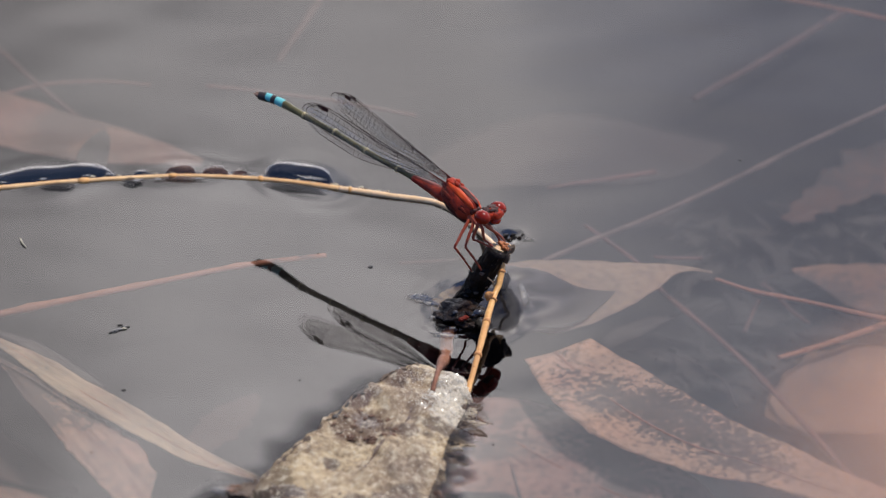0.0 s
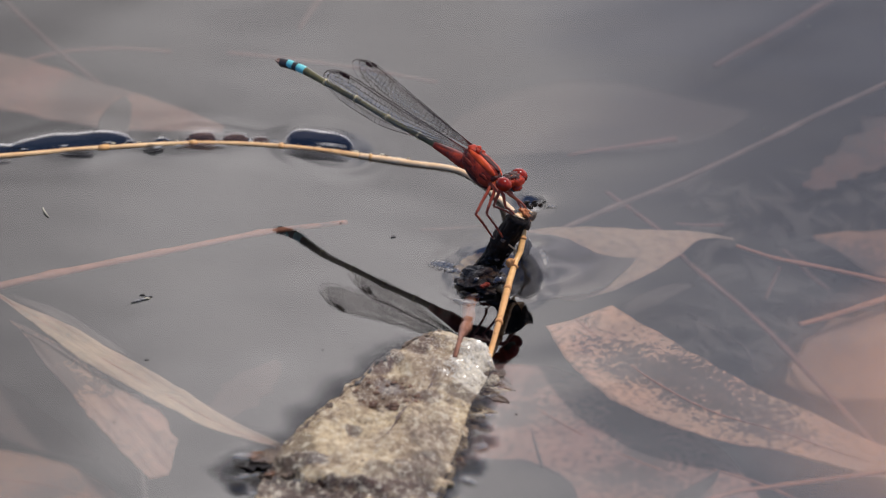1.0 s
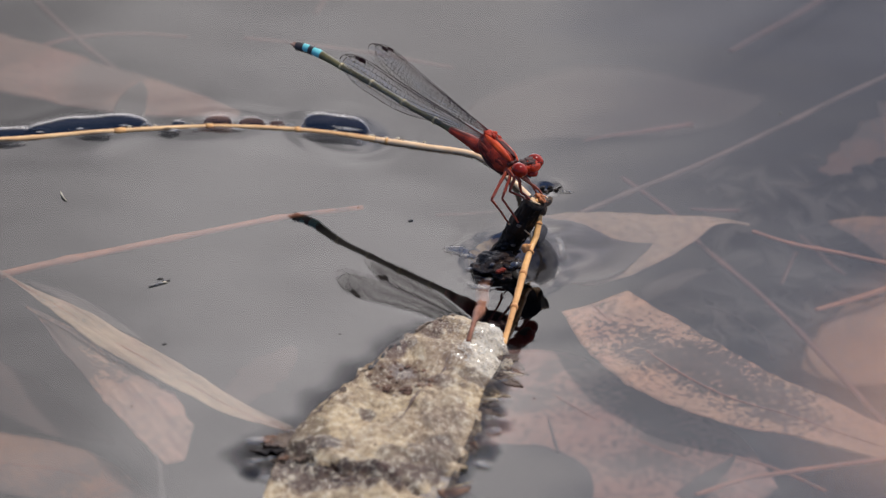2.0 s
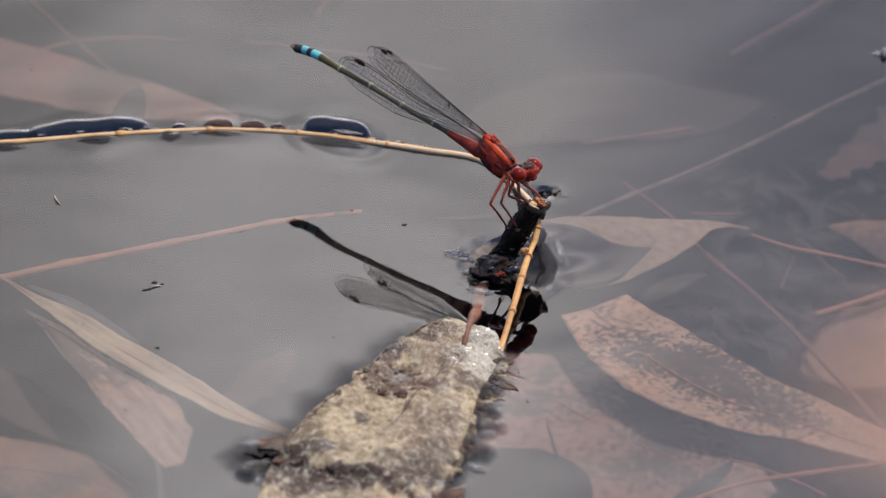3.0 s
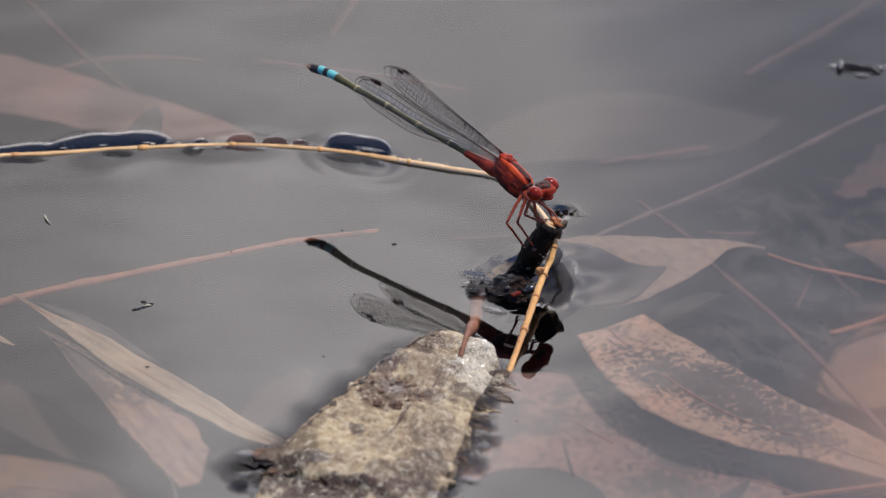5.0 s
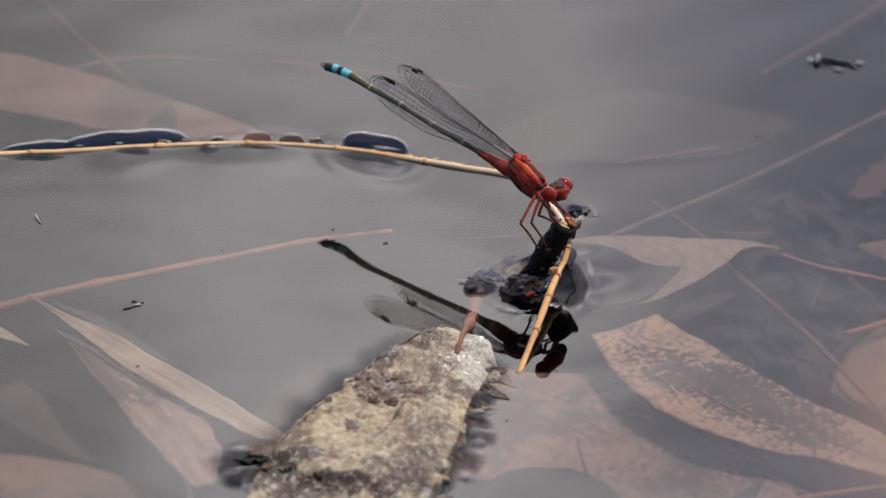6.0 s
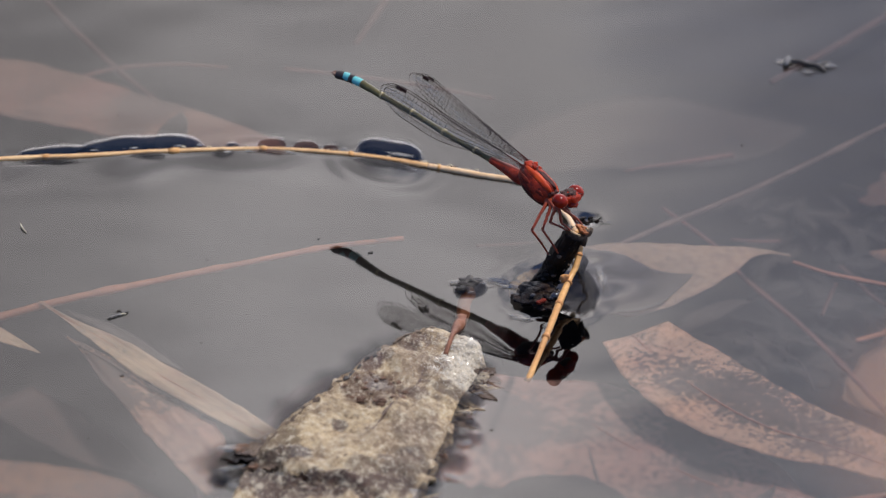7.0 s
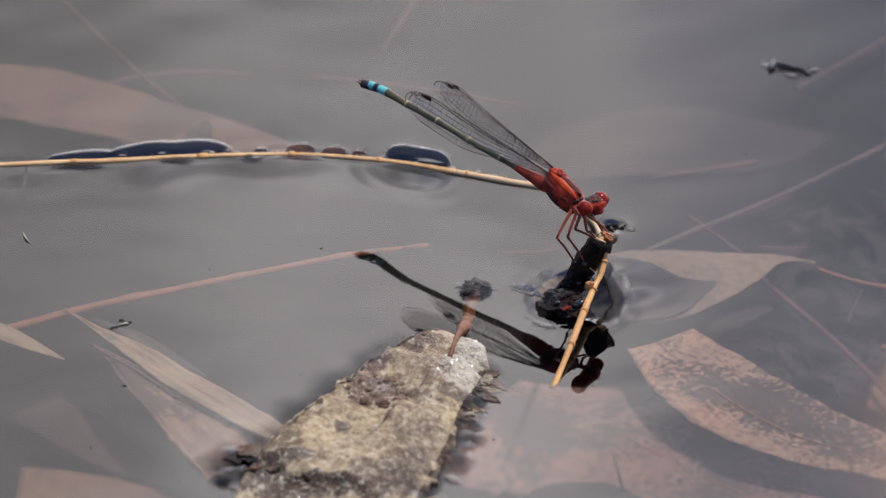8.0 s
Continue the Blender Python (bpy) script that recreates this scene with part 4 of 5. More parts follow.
    part("bud", bud, NODE, b, "small pale brown bud")
    return ob, a, b


stem, shoot, hanger = reed_stem()


def chip():
    ob = thing("dark_chip", "wet dark chip of bark breaking the water", "debris", CHIP)
    for k, (x, y, z, q) in enumerate(((-0.5, 0.1, 0.0, 0.34), (0.2, 0.3, 0.0, 0.25), (0.8, -0.1, 0.0, 0.2), (-0.1, -0.5, 0.0, 0.18), (1.1, 0.4, 0.0, 0.12))):
        bm = bmesh.new()
        ball(bm, (x, y, z), ((q, 0.1, 0), (0, q * 0.8, 0), (0.1, 0, q * 0.5)), 12, 8, 0.7, k * 2.3)
        part("flake", bm, CHAR, ob)
    tint_patch(ob, (1.7, -0.5, 0.12), 0.7, 0.18, -5, FROTH_GLEAM, 0.02, "pale streak on the water by the chip", 62)


chip()


sunken_leaf("wet golden brown scrap of leaf against a black twig", [(2.60, -4.20, -1.1), (3.30, -2.80, -1.2), (4.20, -1.20, -1.3), (5.40, -0.30, -1.3), (6.60, 0.20, -1.4)], [(0.3, 0.3), (1.0, 1.0), (1.4, 1.4), (1.7, 1.5), (0.6, 0.6)], LEAF_GOLD, 0, fold=0.12, wave=0.3, ragged=0.35, seed=23)


def black_twig():
    foot = Vector((5.05, -2.51, -1.00))
    tip = Vector((8.32, -3.08, 6.00))
    ob = thing("black_twig", "charred wet black twig stump standing out of water", "twig", foot)
    bm = bmesh.new()
    path = [(tip - foot) * (k / 24) for k in range(-6, 25)]
    tube(bm, path, lambda s: 1.12 + 0.07 * math.sin(s * 11) - 0.10 * s, 48, rough=0.26)
    part("stump", bm, CHAR, ob)
    for k, (du, dv, dw, r) in enumerate(((0.9, 0.2, 4.4, 0.35), (-0.6, -0.5, 2.2, 0.4), (0.8, -0.5, 3.0, 0.3), (-0.3, -0.8, 5.2, 0.28))):
        bm = bmesh.new()
        ball(bm, (tip - foot) * (dw / 7.1) + Vector((du, dv, 0)), ((r * 1.4, 0, 0.1), (0, r, 0), (0.1, 0, r * 1.2)), 10, 7, 0.5, k)
        part("bark_flake", bm, CHAR, ob)
    for k, (q, r) in enumerate((((3.94, -5.32, 0.30), 1.0), ((4.88, -5.83, 0.40), 1.1), ((5.77, -5.43, 0.45), 1.0), ((4.60, -4.60, 0.75), 1.0), ((5.60, -4.60, 0.9), 0.8), ((6.60, -5.10, 0.5), 0.8), ((5.50, -6.60, 0.15), 0.7))):
        bm = bmesh.new()
        ball(bm, Vector(q) - foot, ((r * 1.2, 0.2 * r * math.sin(k), 0), (0, r, 0), (0.1, 0, r * 0.48)), 36, 22, 0.6, k * 3.1)
        part("rotten_lump", bm, SLIME, ob, "wet rotten black lump")
    rng = random.Random(31)
    # wet splinters and grains that glint on the bark
    bm = bmesh.new()
    axis = (tip - foot).normalized()
    e = axis.cross(Vector((0, 1, 0))).normalized()
    f = axis.cross(e)
    for k in range(110):
        a, d = rng.uniform(0, 6.3), rng.uniform(0.12, 0.97)
        flake(bm, (tip - foot) * d + (e * math.cos(a) + f * math.sin(a)) * rng.uniform(0.98, 1.08), rng.uniform(0.03, 0.09), rng)
    for k in range(60):
        a, d = rng.uniform(0, 6.3), rng.uniform(0, 1) ** 0.5
        flake(bm, Vector((-0.1 + 1.3 * d * math.cos(a), -0.9 + 0.8 * d * math.sin(a), 1.4 + 0.3 * (1 - d))), rng.uniform(0.02, 0.06), rng)
    tagged(part("grains", bm, SOAKED, ob, "glinting wet grains"), kind="stuff")
    for k in range(12):
        q = (tip - foot) * rng.uniform(-0.02, 0.8) + Vector((rng.uniform(-1.0, 1.2), -1.0, rng.uniform(-0.3, 0.4)))
        u = rng.uniform(0.08, 0.2)
        bm = bmesh.new()
        ball(bm, q, ((u * 1.4, 0, 0), (0, u, 0), (0, 0, u)), 10, 7, 0.3, k)
        part("wet_bead", bm, (SLIME, CRUST, SLIME, SLIME)[k % 4], ob, "glistening wet bead")
    for q, u, mat, label in (((5.50, -7.05, 1.02), 0.26, RUSSET, "dull red chip of bark"), ((5.15, -7.20, 0.95), 0.24, RUSSET, "dull red chip of bark"),
                             ((6.65, -6.20, 1.12), 0.40, DROP, "clear drop that glints in the sun"), ((6.30, -6.40, 0.95), 0.20, DROP, "clear drop that glints in the sun"), ((4.55, -6.10, 1.0), 0.20, DROP, "clear drop that glints in the sun")):
        bm = bmesh.new()
        ball(bm, Vector(q) - foot, ((u * 1.2, 0, 0.05), (0, u, 0), (0, 0, u * 0.8)), 16, 10, 0.15 if mat is DROP else 0.5, u * 9)
        part("chip" if mat is not DROP else "drop", bm, mat, ob, label)
    # dark patches painted over the water between the stump and the hanging straw
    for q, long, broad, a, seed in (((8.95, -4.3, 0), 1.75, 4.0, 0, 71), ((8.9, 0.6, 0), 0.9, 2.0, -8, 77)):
        tint_patch(ob, Vector((q[0] - foot.x, q[1] - foot.y, 0)), long, broad, a, DARK_TINT, 0.08, "dark patch painted on the water beside the stump", seed, 0.22, tuple(foot))
    # pale froth, and bright mirrored sky painted as a pale film
    for q, long, broad, a, seed in (((1.3, -2.3, 0), 1.5, 0.8, -12, 91), ((2.4, -3.2, 0), 1.3, 0.45, -15, 93), ((3.6, -8.6, 0), 1.6, 0.5, -14, 95), ((10.9, -1.4, 0), 0.5, 2.6, 8, 97)):
        tint_patch(ob, Vector((q[0] - foot.x, q[1] - foot.y, 0)), long, broad, a, FROTH_GLEAM, 0.05, "pale froth and painted gleam by the stump", seed, 1.0, tuple(foot))
    bm = bmesh.new()
    ball(bm, Vector((9.23, -2.24, 5.20)) - foot, ((0.46, 0, 0.2), (0, 0.45, 0), (0.1, 0, 0.8)), 20, 12, 0.9, 9)
    part("moss_tuft", bm, CRUST, ob, "grey-brown mossy lump")
    return ob


black_twig()


# ---- bleached floating leaf ----
def floating_leaf():
    spine = [(2.95, -15.30, 0.00), (1.61, -19.29, 0.00), (-0.59, -24.32, 0.00), (-2.85, -29.59, 0.00), (-5.20, -34.80, 0.00), (-7.60, -40.41, 0.00), (-9.80, -47.11, 0.00), (-11.85, -54.33, 0.00)]
    widths = [(2.2, 2.4), (4.2, 4.3), (4.9, 5.5), (6.4, 6.4), (7.6, 7.1), (8.6, 7.2), (8.4, 6.4), (6.5, 4.5)]
    at = Vector(spine[3])
    ob = thing("floating_leaf", "bleached rotting leaf floating on water, crusted beige and brown", "leaf", at)
    path = glide(shifted(spine, at), 18)
    ws = glide([(a, b, 0) for a, b in widths], 18)
    bm = bmesh.new()
    n, top, under = 90, [], []
    for i, (q, w2) in enumerate(zip(path, ws)):
        way = path[min(i + 1, len(path) - 1)] - path[max(i - 1, 0)]
        side = Vector((-way.y, way.x, 0)).normalized()
        u = i / (len(path) - 1)
        rt, ru = [], []
        for k in range(n + 1):
            s = 2 * k / n - 1
            half = w2.x if s > 0 else w2.y
            rag = 1 + 0.07 * noise.noise(Vector((i * 0.12, 5 * (s > 0), 1))) + (0.11 if s > 0 else 0.03) * noise.noise(Vector((i * 0.6, 5 * (s > 0), 2))) * (1 - 0.5 * (u < 0.12))
            p = q + side * s * half * rag
            z = 0.95 - 0.75 * s * abs(s) - 0.35 * abs(s) * (s < 0) - 0.45 * s * s * (s > 0)
            z += 0.7 * noise.noise(p * 0.16) + 0.46 * noise.noise(p * 0.6) + 0.18 * noise.noise(p * 1.9) + 0.07 * noise.noise(p * 4.5)
            z -= 1.0 * math.exp(-((u - 0.725 + 0.02 * noise.noise(p * 0.9)) / 0.016) ** 2) + 1.3 * ease(0.735, 0.9, u)
            z *= 0.55 + 0.45 * ease(0, 0.06, u)
            p = p + Vector((0, 0, z + 0.25))
            rt.append(bm.verts.new(p * MM))
            ru.append(bm.verts.new((p - Vector((0, 0, 1.0 * (1 - 0.5 * s * s)))) * MM))
        top.append(rt)
        under.append(ru)
    for a, b, c, d in zip(top, top[1:], under, under[1:]):
        for k in range(n):
            bm.faces.new((a[k], a[k + 1], b[k + 1], b[k]))
            bm.faces.new((c[k], d[k], d[k + 1], c[k + 1]))
        for k in (0, n):
            bm.faces.new((a[k], b[k], d[k], c[k]))
    for i in (0, len(top) - 1):
        for k in range(n):
            bm.faces.new((top[i][k], top[i][k + 1], under[i][k + 1], under[i][k]))
    crest = [row[n // 2].co.z / MM for row in top]
    edge_z = [row[1].co.z / MM for row in top]
    skin = [[q.co / MM for q in row] for row in top]
    part("blade", bm, BLEACHED, ob)
    bm = bmesh.new()
    tube(bm, glide(shifted([(1.95, -19.20, 1.05), (2.22, -17.60, 1.36), (2.45, -15.70, 1.10), (2.74, -13.40, 0.30), (3.08, -10.75, -0.50), (3.22, -7.80, -0.80), (3.60, -6.15, -0.55), (3.50, -4.90, -0.25)], at), 6), lambda s: 0.22 + 0.38 * ease(0.25, 0.55, s) - 0.34 * ease(0.78, 1, s), 14, rough=0.35)
    part("stalk", bm, STALK, ob, "reddish brown leaf stalk dipping under water")
    bm = bmesh.new()
    ball(bm, Vector((3.45, -4.60, -0.10)) - at, ((0.95, 0.1, 0), (-0.1, 0.8, 0), (0, 0, 0.34)), 28, 16, 0.7, 4.2)
    part("stalk_end", bm, DARK, ob, "dark wet stub of the stalk")
    # dark patches and pale gleams painted on the water round the stub
    for q, long, broad, a, mat, rim in (((3.55, -5.9, 0.12), 1.75, 1.9, 0, DARK_TINT, 0.3), ((3.0, -6.4, 0.16), 0.9, 0.7, 20, DARK_TINT, 0.5), ((2.1, -5.1, 0.16), 0.6, 0.28, 10, FROTH_GLEAM, 1.0), ((5.0, -5.3, 0.16), 0.9, 0.14, -6, FROTH_GLEAM, 1.0), ((3.7, -6.9, 0.17), 0.45, 0.2, 10, FROTH_GLEAM, 1.0)):
        tint_patch(ob, Vector(q) - at, long, broad, a, mat, 0.08, "dark patch painted on the water by the stub" if mat is DARK_TINT else "pale gleam and froth painted by the stub", q[0], rim)
    # the rolled dark margin that stands out of the water
    for k, (i0, i1) in enumerate(((0, 22), (22, 45), (45, 68), (68, 88))):
        bm = bmesh.new()
        rim = []
        for i in range(i0, i1 + 1):
            d = path[i + 1] - path[i]
            rim.append(path[i] + Vector((d.y, -d.x, 0)).normalized() * (ws[i].y * 0.97 + 0.15 * noise.noise(Vector((i * 0.5, 7, 0)))) + Vector((0, 0, edge_z[i] - 0.12)))
        tube(bm, rim, lambda q: 0.15 + 0.22 * max(noise.noise(Vector((q * 9, k * 3.1, 0))), -0.4), 8, rough=1.3)
        part("margin", bm, (CRUST, DARK, CRUST, CRUST)[k], ob, "dark crusted leaf margin")
    # dark beads caught along the rim
    rng = random.Random(14)
    for k in range(16):
        i = 8 + int(k * 5.4 + rng.uniform(0, 4))
        d = path[i + 1] - path[i]
        q = path[i] + Vector((d.y, -d.x, 0)).normalized() * (ws[i].y * 1.02 + rng.uniform(-0.1, 0.25)) + Vector((0, 0, 0.1))
        u = rng.uniform(0.14, 0.42)
        bm = bmesh.new()
        ball(bm, q, ((u * 1.2, 0, 0), (0.1, u, 0), (0, 0, u * 0.8)), 12, 8, 0.5, k * 1.9)
        part("rim_bead", bm, CHAR if k % 3 else CRUST, ob, "dark wet bead on the rim")
    # reddish midrib and a dark torn flap at the sunken end
    bm = bmesh.new()
    tube(bm, [path[i] + Vector((0.35 * math.sin(i * 0.2), 0.2 * math.sin(i * 0.31), crest[i] - 0.10)) for i in range(30, 84)], lambda s: 0.12 + 0.03 * math.sin(s * 20), 7, rough=0.6)
    part("midrib", bm, RIB, ob, "brownish midrib")
    # knobbly brown scabs
    rng = random.Random(9)
    hub = Vector((-4.26, -25.54, 0.00)) - at
    for k in range(40):
        a, d = rng.uniform(0, 6.3), 1 - 0.75 * rng.uniform(0.0, 1.0) ** 2
        q = hub + Vector((2.9 * d * math.cos(a), 2.3 * d * math.sin(a), 0))
        near = min((p for row in skin for p in row[::3]), key=lambda p: (p.x - q.x) ** 2 + (p.y - q.y) ** 2)
        u = rng.uniform(0.14, 0.40)
        bm = bmesh.new()
        ball(bm, near + Vector((0, 0, -0.03)), ((u * 1.3, 0, 0), (0, u, 0), (0, 0, u * 0.30)), 12, 8, 0.9, k)
        part("scab", bm, SCAB if k % 4 else BLEACHED, ob, "knobbly brown scab")
    for k, (q, u, a, mat) in enumerate((((-13.11, -34.83, 0.50), 2.8, 200, CRUST), ((-13.49, -35.83, 0.30), 3.4, 190, CHAR), ((-13.85, -37.20, 0.10), 3.4, 205, CHAR), ((-12.80, -38.56, 0.30), 2.4, 170, CRUST),
                                        ((-11.51, -39.74, 0.40), 2.2, 185, DARK), ((-9.23, -40.33, 0.50), 2.2, 180, CHAR), ((-7.21, -40.39, 0.60), 1.8, 175, CRUST), ((-14.62, -35.00, 0.20), 1.9, 165, SCAB), ((-12.33, -37.67, 0.70), 2.6, 200, CRUST), ((-15.41, -35.66, 0.00), 1.8, 150, DARK), ((-15.02, -38.42, -0.10), 2.0, 220, DARK))):
        c = Vector(q) - at
        d = Vector((math.cos(radians(a)), math.sin(radians(a)), -0.06))
        bm, _ = leaf_blade([c, c + d * 0.4 * u, c + d * 0.8 * u, c + d * 1.2 * u], [(0.5 * u, 0.4 * u), (0.45 * u, 0.4 * u), (0.35 * u, 0.25 * u), (0.05, 0.05)], 0.25, 0.15, 10, 6, 0.7, k * 1.3, 0.0, 0.5)
        part("torn_flap", bm, mat, ob, "dark wet torn flap of leaf")
    # dark strips painted over the water along both rims
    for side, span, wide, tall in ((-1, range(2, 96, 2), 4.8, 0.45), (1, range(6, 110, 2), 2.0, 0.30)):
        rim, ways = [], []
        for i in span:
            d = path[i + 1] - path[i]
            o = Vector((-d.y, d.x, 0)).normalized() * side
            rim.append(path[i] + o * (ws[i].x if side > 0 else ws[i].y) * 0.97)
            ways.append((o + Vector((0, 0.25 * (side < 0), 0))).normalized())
        dark_water_tint(ob, rim, ways, lambda i, w=wide, s=side: w * (1 + 0.35 * noise.noise(Vector((i * 0.22, s * 3.0, 1)))), tall)
    # dark and pale patches painted over the water at the torn end and between the shreds: place, length, breadth, turn
    for k, (q, long, broad, a, mat) in enumerate((((-16.60, -36.80, 0.10), 3.6, 3.2, 10, DARK_TINT), ((-15.60, -38.20, 0.12), 3.4, 2.6, 0, DARK_TINT), ((-14.20, -34.60, 0.14), 3.6, 1.5, 40, DARK_TINT), ((-16.90, -35.10, 0.22), 1.1, 0.9, 10, FROTH_GLEAM),
                                                  ((-16.60, -38.30, 0.20), 1.9, 0.5, 25, FROTH_GLEAM), ((-15.80, -41.00, 0.20), 1.0, 0.5, -10, FROTH_GLEAM), ((-17.20, -39.90, 0.24), 1.3, 1.2, -30, DARK_TINT),
                                                  ((4.30, -25.40, 0.10), 1.7, 1.5, 35, DARK_TINT), ((4.30, -28.60, 0.10), 1.9, 0.8, -30, DARK_TINT), ((4.60, -31.40, 0.10), 1.8, 1.6, 60, DARK_TINT), ((3.60, -35.40, 0.10), 1.9, 1.8, 20, DARK_TINT),
                                                  ((5.20, -24.10, 0.16), 0.8, 0.30, 22, FROTH_GLEAM), ((4.60, -27.30, 0.16), 1.5, 0.22, 3, FROTH_GLEAM), ((4.40, -32.40, 0.16), 0.9, 0.8, 35, FROTH_GLEAM), ((3.30, -37.90, 0.16), 1.0, 0.5, -30, FROTH_GLEAM))):
        tint_patch(ob, Vector(q) - at, long, broad, a, mat, 0.12, "froth and pale gleam painted by the torn leaf" if mat is FROTH_GLEAM else "dark patch painted on the water by the torn leaf", k * 2.3)
    # wet grit on the blade, whitened and slanted to sparkle
    rng = random.Random(21)
    bm = bmesh.new()
    for k in range(5000):
        if k % 5 < 2:
            i, j = rng.randrange(1, 30), rng.randrange(int(n * 0.50), n - 3)
        else:
            i, j = int(2 + 100 * rng.random()), rng.randrange(5, n - 4)
        flake(bm, skin[i][j] + Vector((rng.uniform(-0.2, 0.2), rng.uniform(-0.2, 0.2), 0.03)), rng.uniform(0.025, 0.068) if k % 5 < 2 else rng.uniform(0.015, 0.04), rng)
    tagged(part("grit", bm, GRIT, ob, "glittering wet grit"), kind="stuff")
    # torn scraps of skin along the rims
    rng = random.Random(4)
    for k in range(70):
        i = rng.randrange(14, 104)
        right = rng.random() < 0.5
        d = path[i + 1] - path[i]
        edge = path[i] + Vector((-d.y, d.x, 0)).normalized() * (ws[i].x * 0.99 if right else -ws[i].y * 0.98)
        if right:
            # shreds that trail on the water
            u, broad = rng.choice((0.3, 0.5, 0.7, 0.9, 1.5)) * rng.uniform(0.8, 1.2), rng.uniform(0.15, 0.75)
            q = Vector((edge.x, edge.y, rng.uniform(-0.12, 0.03)))
            lean = Vector((1, rng.uniform(-0.9, 0.9), rng.uniform(-0.05, 0.03)))
        else:
            u = rng.uniform(0.2, 0.6)
            broad = u * 0.6
            q = edge + Vector((0, 0, rng.uniform(0.1, 0.9)))
            lean = Vector((-0.6, 0.6, rng.uniform(-0.5, 0.1)))
        bm, _ = leaf_blade([q - lean * 0.7 * u, q, q + lean * 0.6 * u, q + lean * 1.2 * u], [(broad, broad), (broad * 1.4, broad), (broad, broad * 1.2), (0.04, 0.04)], 0.22, 0.1, 8, 6, 0.9, k, 0.0, 0.3)
        part("scrap", bm, rng.choice((CRUST, BLEACHED, BLEACHED, SCAB)), ob)
    return ob


# near-white colour adds painted sparkle to the grit's own glints
GRIT = plain("wet_grit", (0.76, 0.70, 0.58), (0.56, 0.48, 0.36), 700, 0.14, 0.0, 0.0, 0.0, spec=0.5)
SCAB = plain("brown_scab", (0.155, 0.082, 0.048), (0.085, 0.046, 0.028), 900, 0.4, 0.6, 0.2, spec=0.15)
RIB = plain("leaf_rib", (0.16, 0.105, 0.075), (0.09, 0.055, 0.042), 900, 0.5, 0.9, 0.3)
STALK = plain("leaf_stalk", (0.25, 0.105, 0.055), (0.16, 0.062, 0.033), 500, 0.45, 0.5, 0.1, 0.0, spec=0.2)
raft = floating_leaf()

# ---- damselfly ----
TAIL, NECK = Vector((-14.60, 18.25, 9.65)), Vector((7.19, -1.33, 9.00))
BODY = Vector((4.82, 0.03, 9.20))
AXIS = (NECK - TAIL).normalized()
FLANK = AXIS.cross(Vector((0, 0, 1))).normalized()
BACK = FLANK.cross(AXIS)


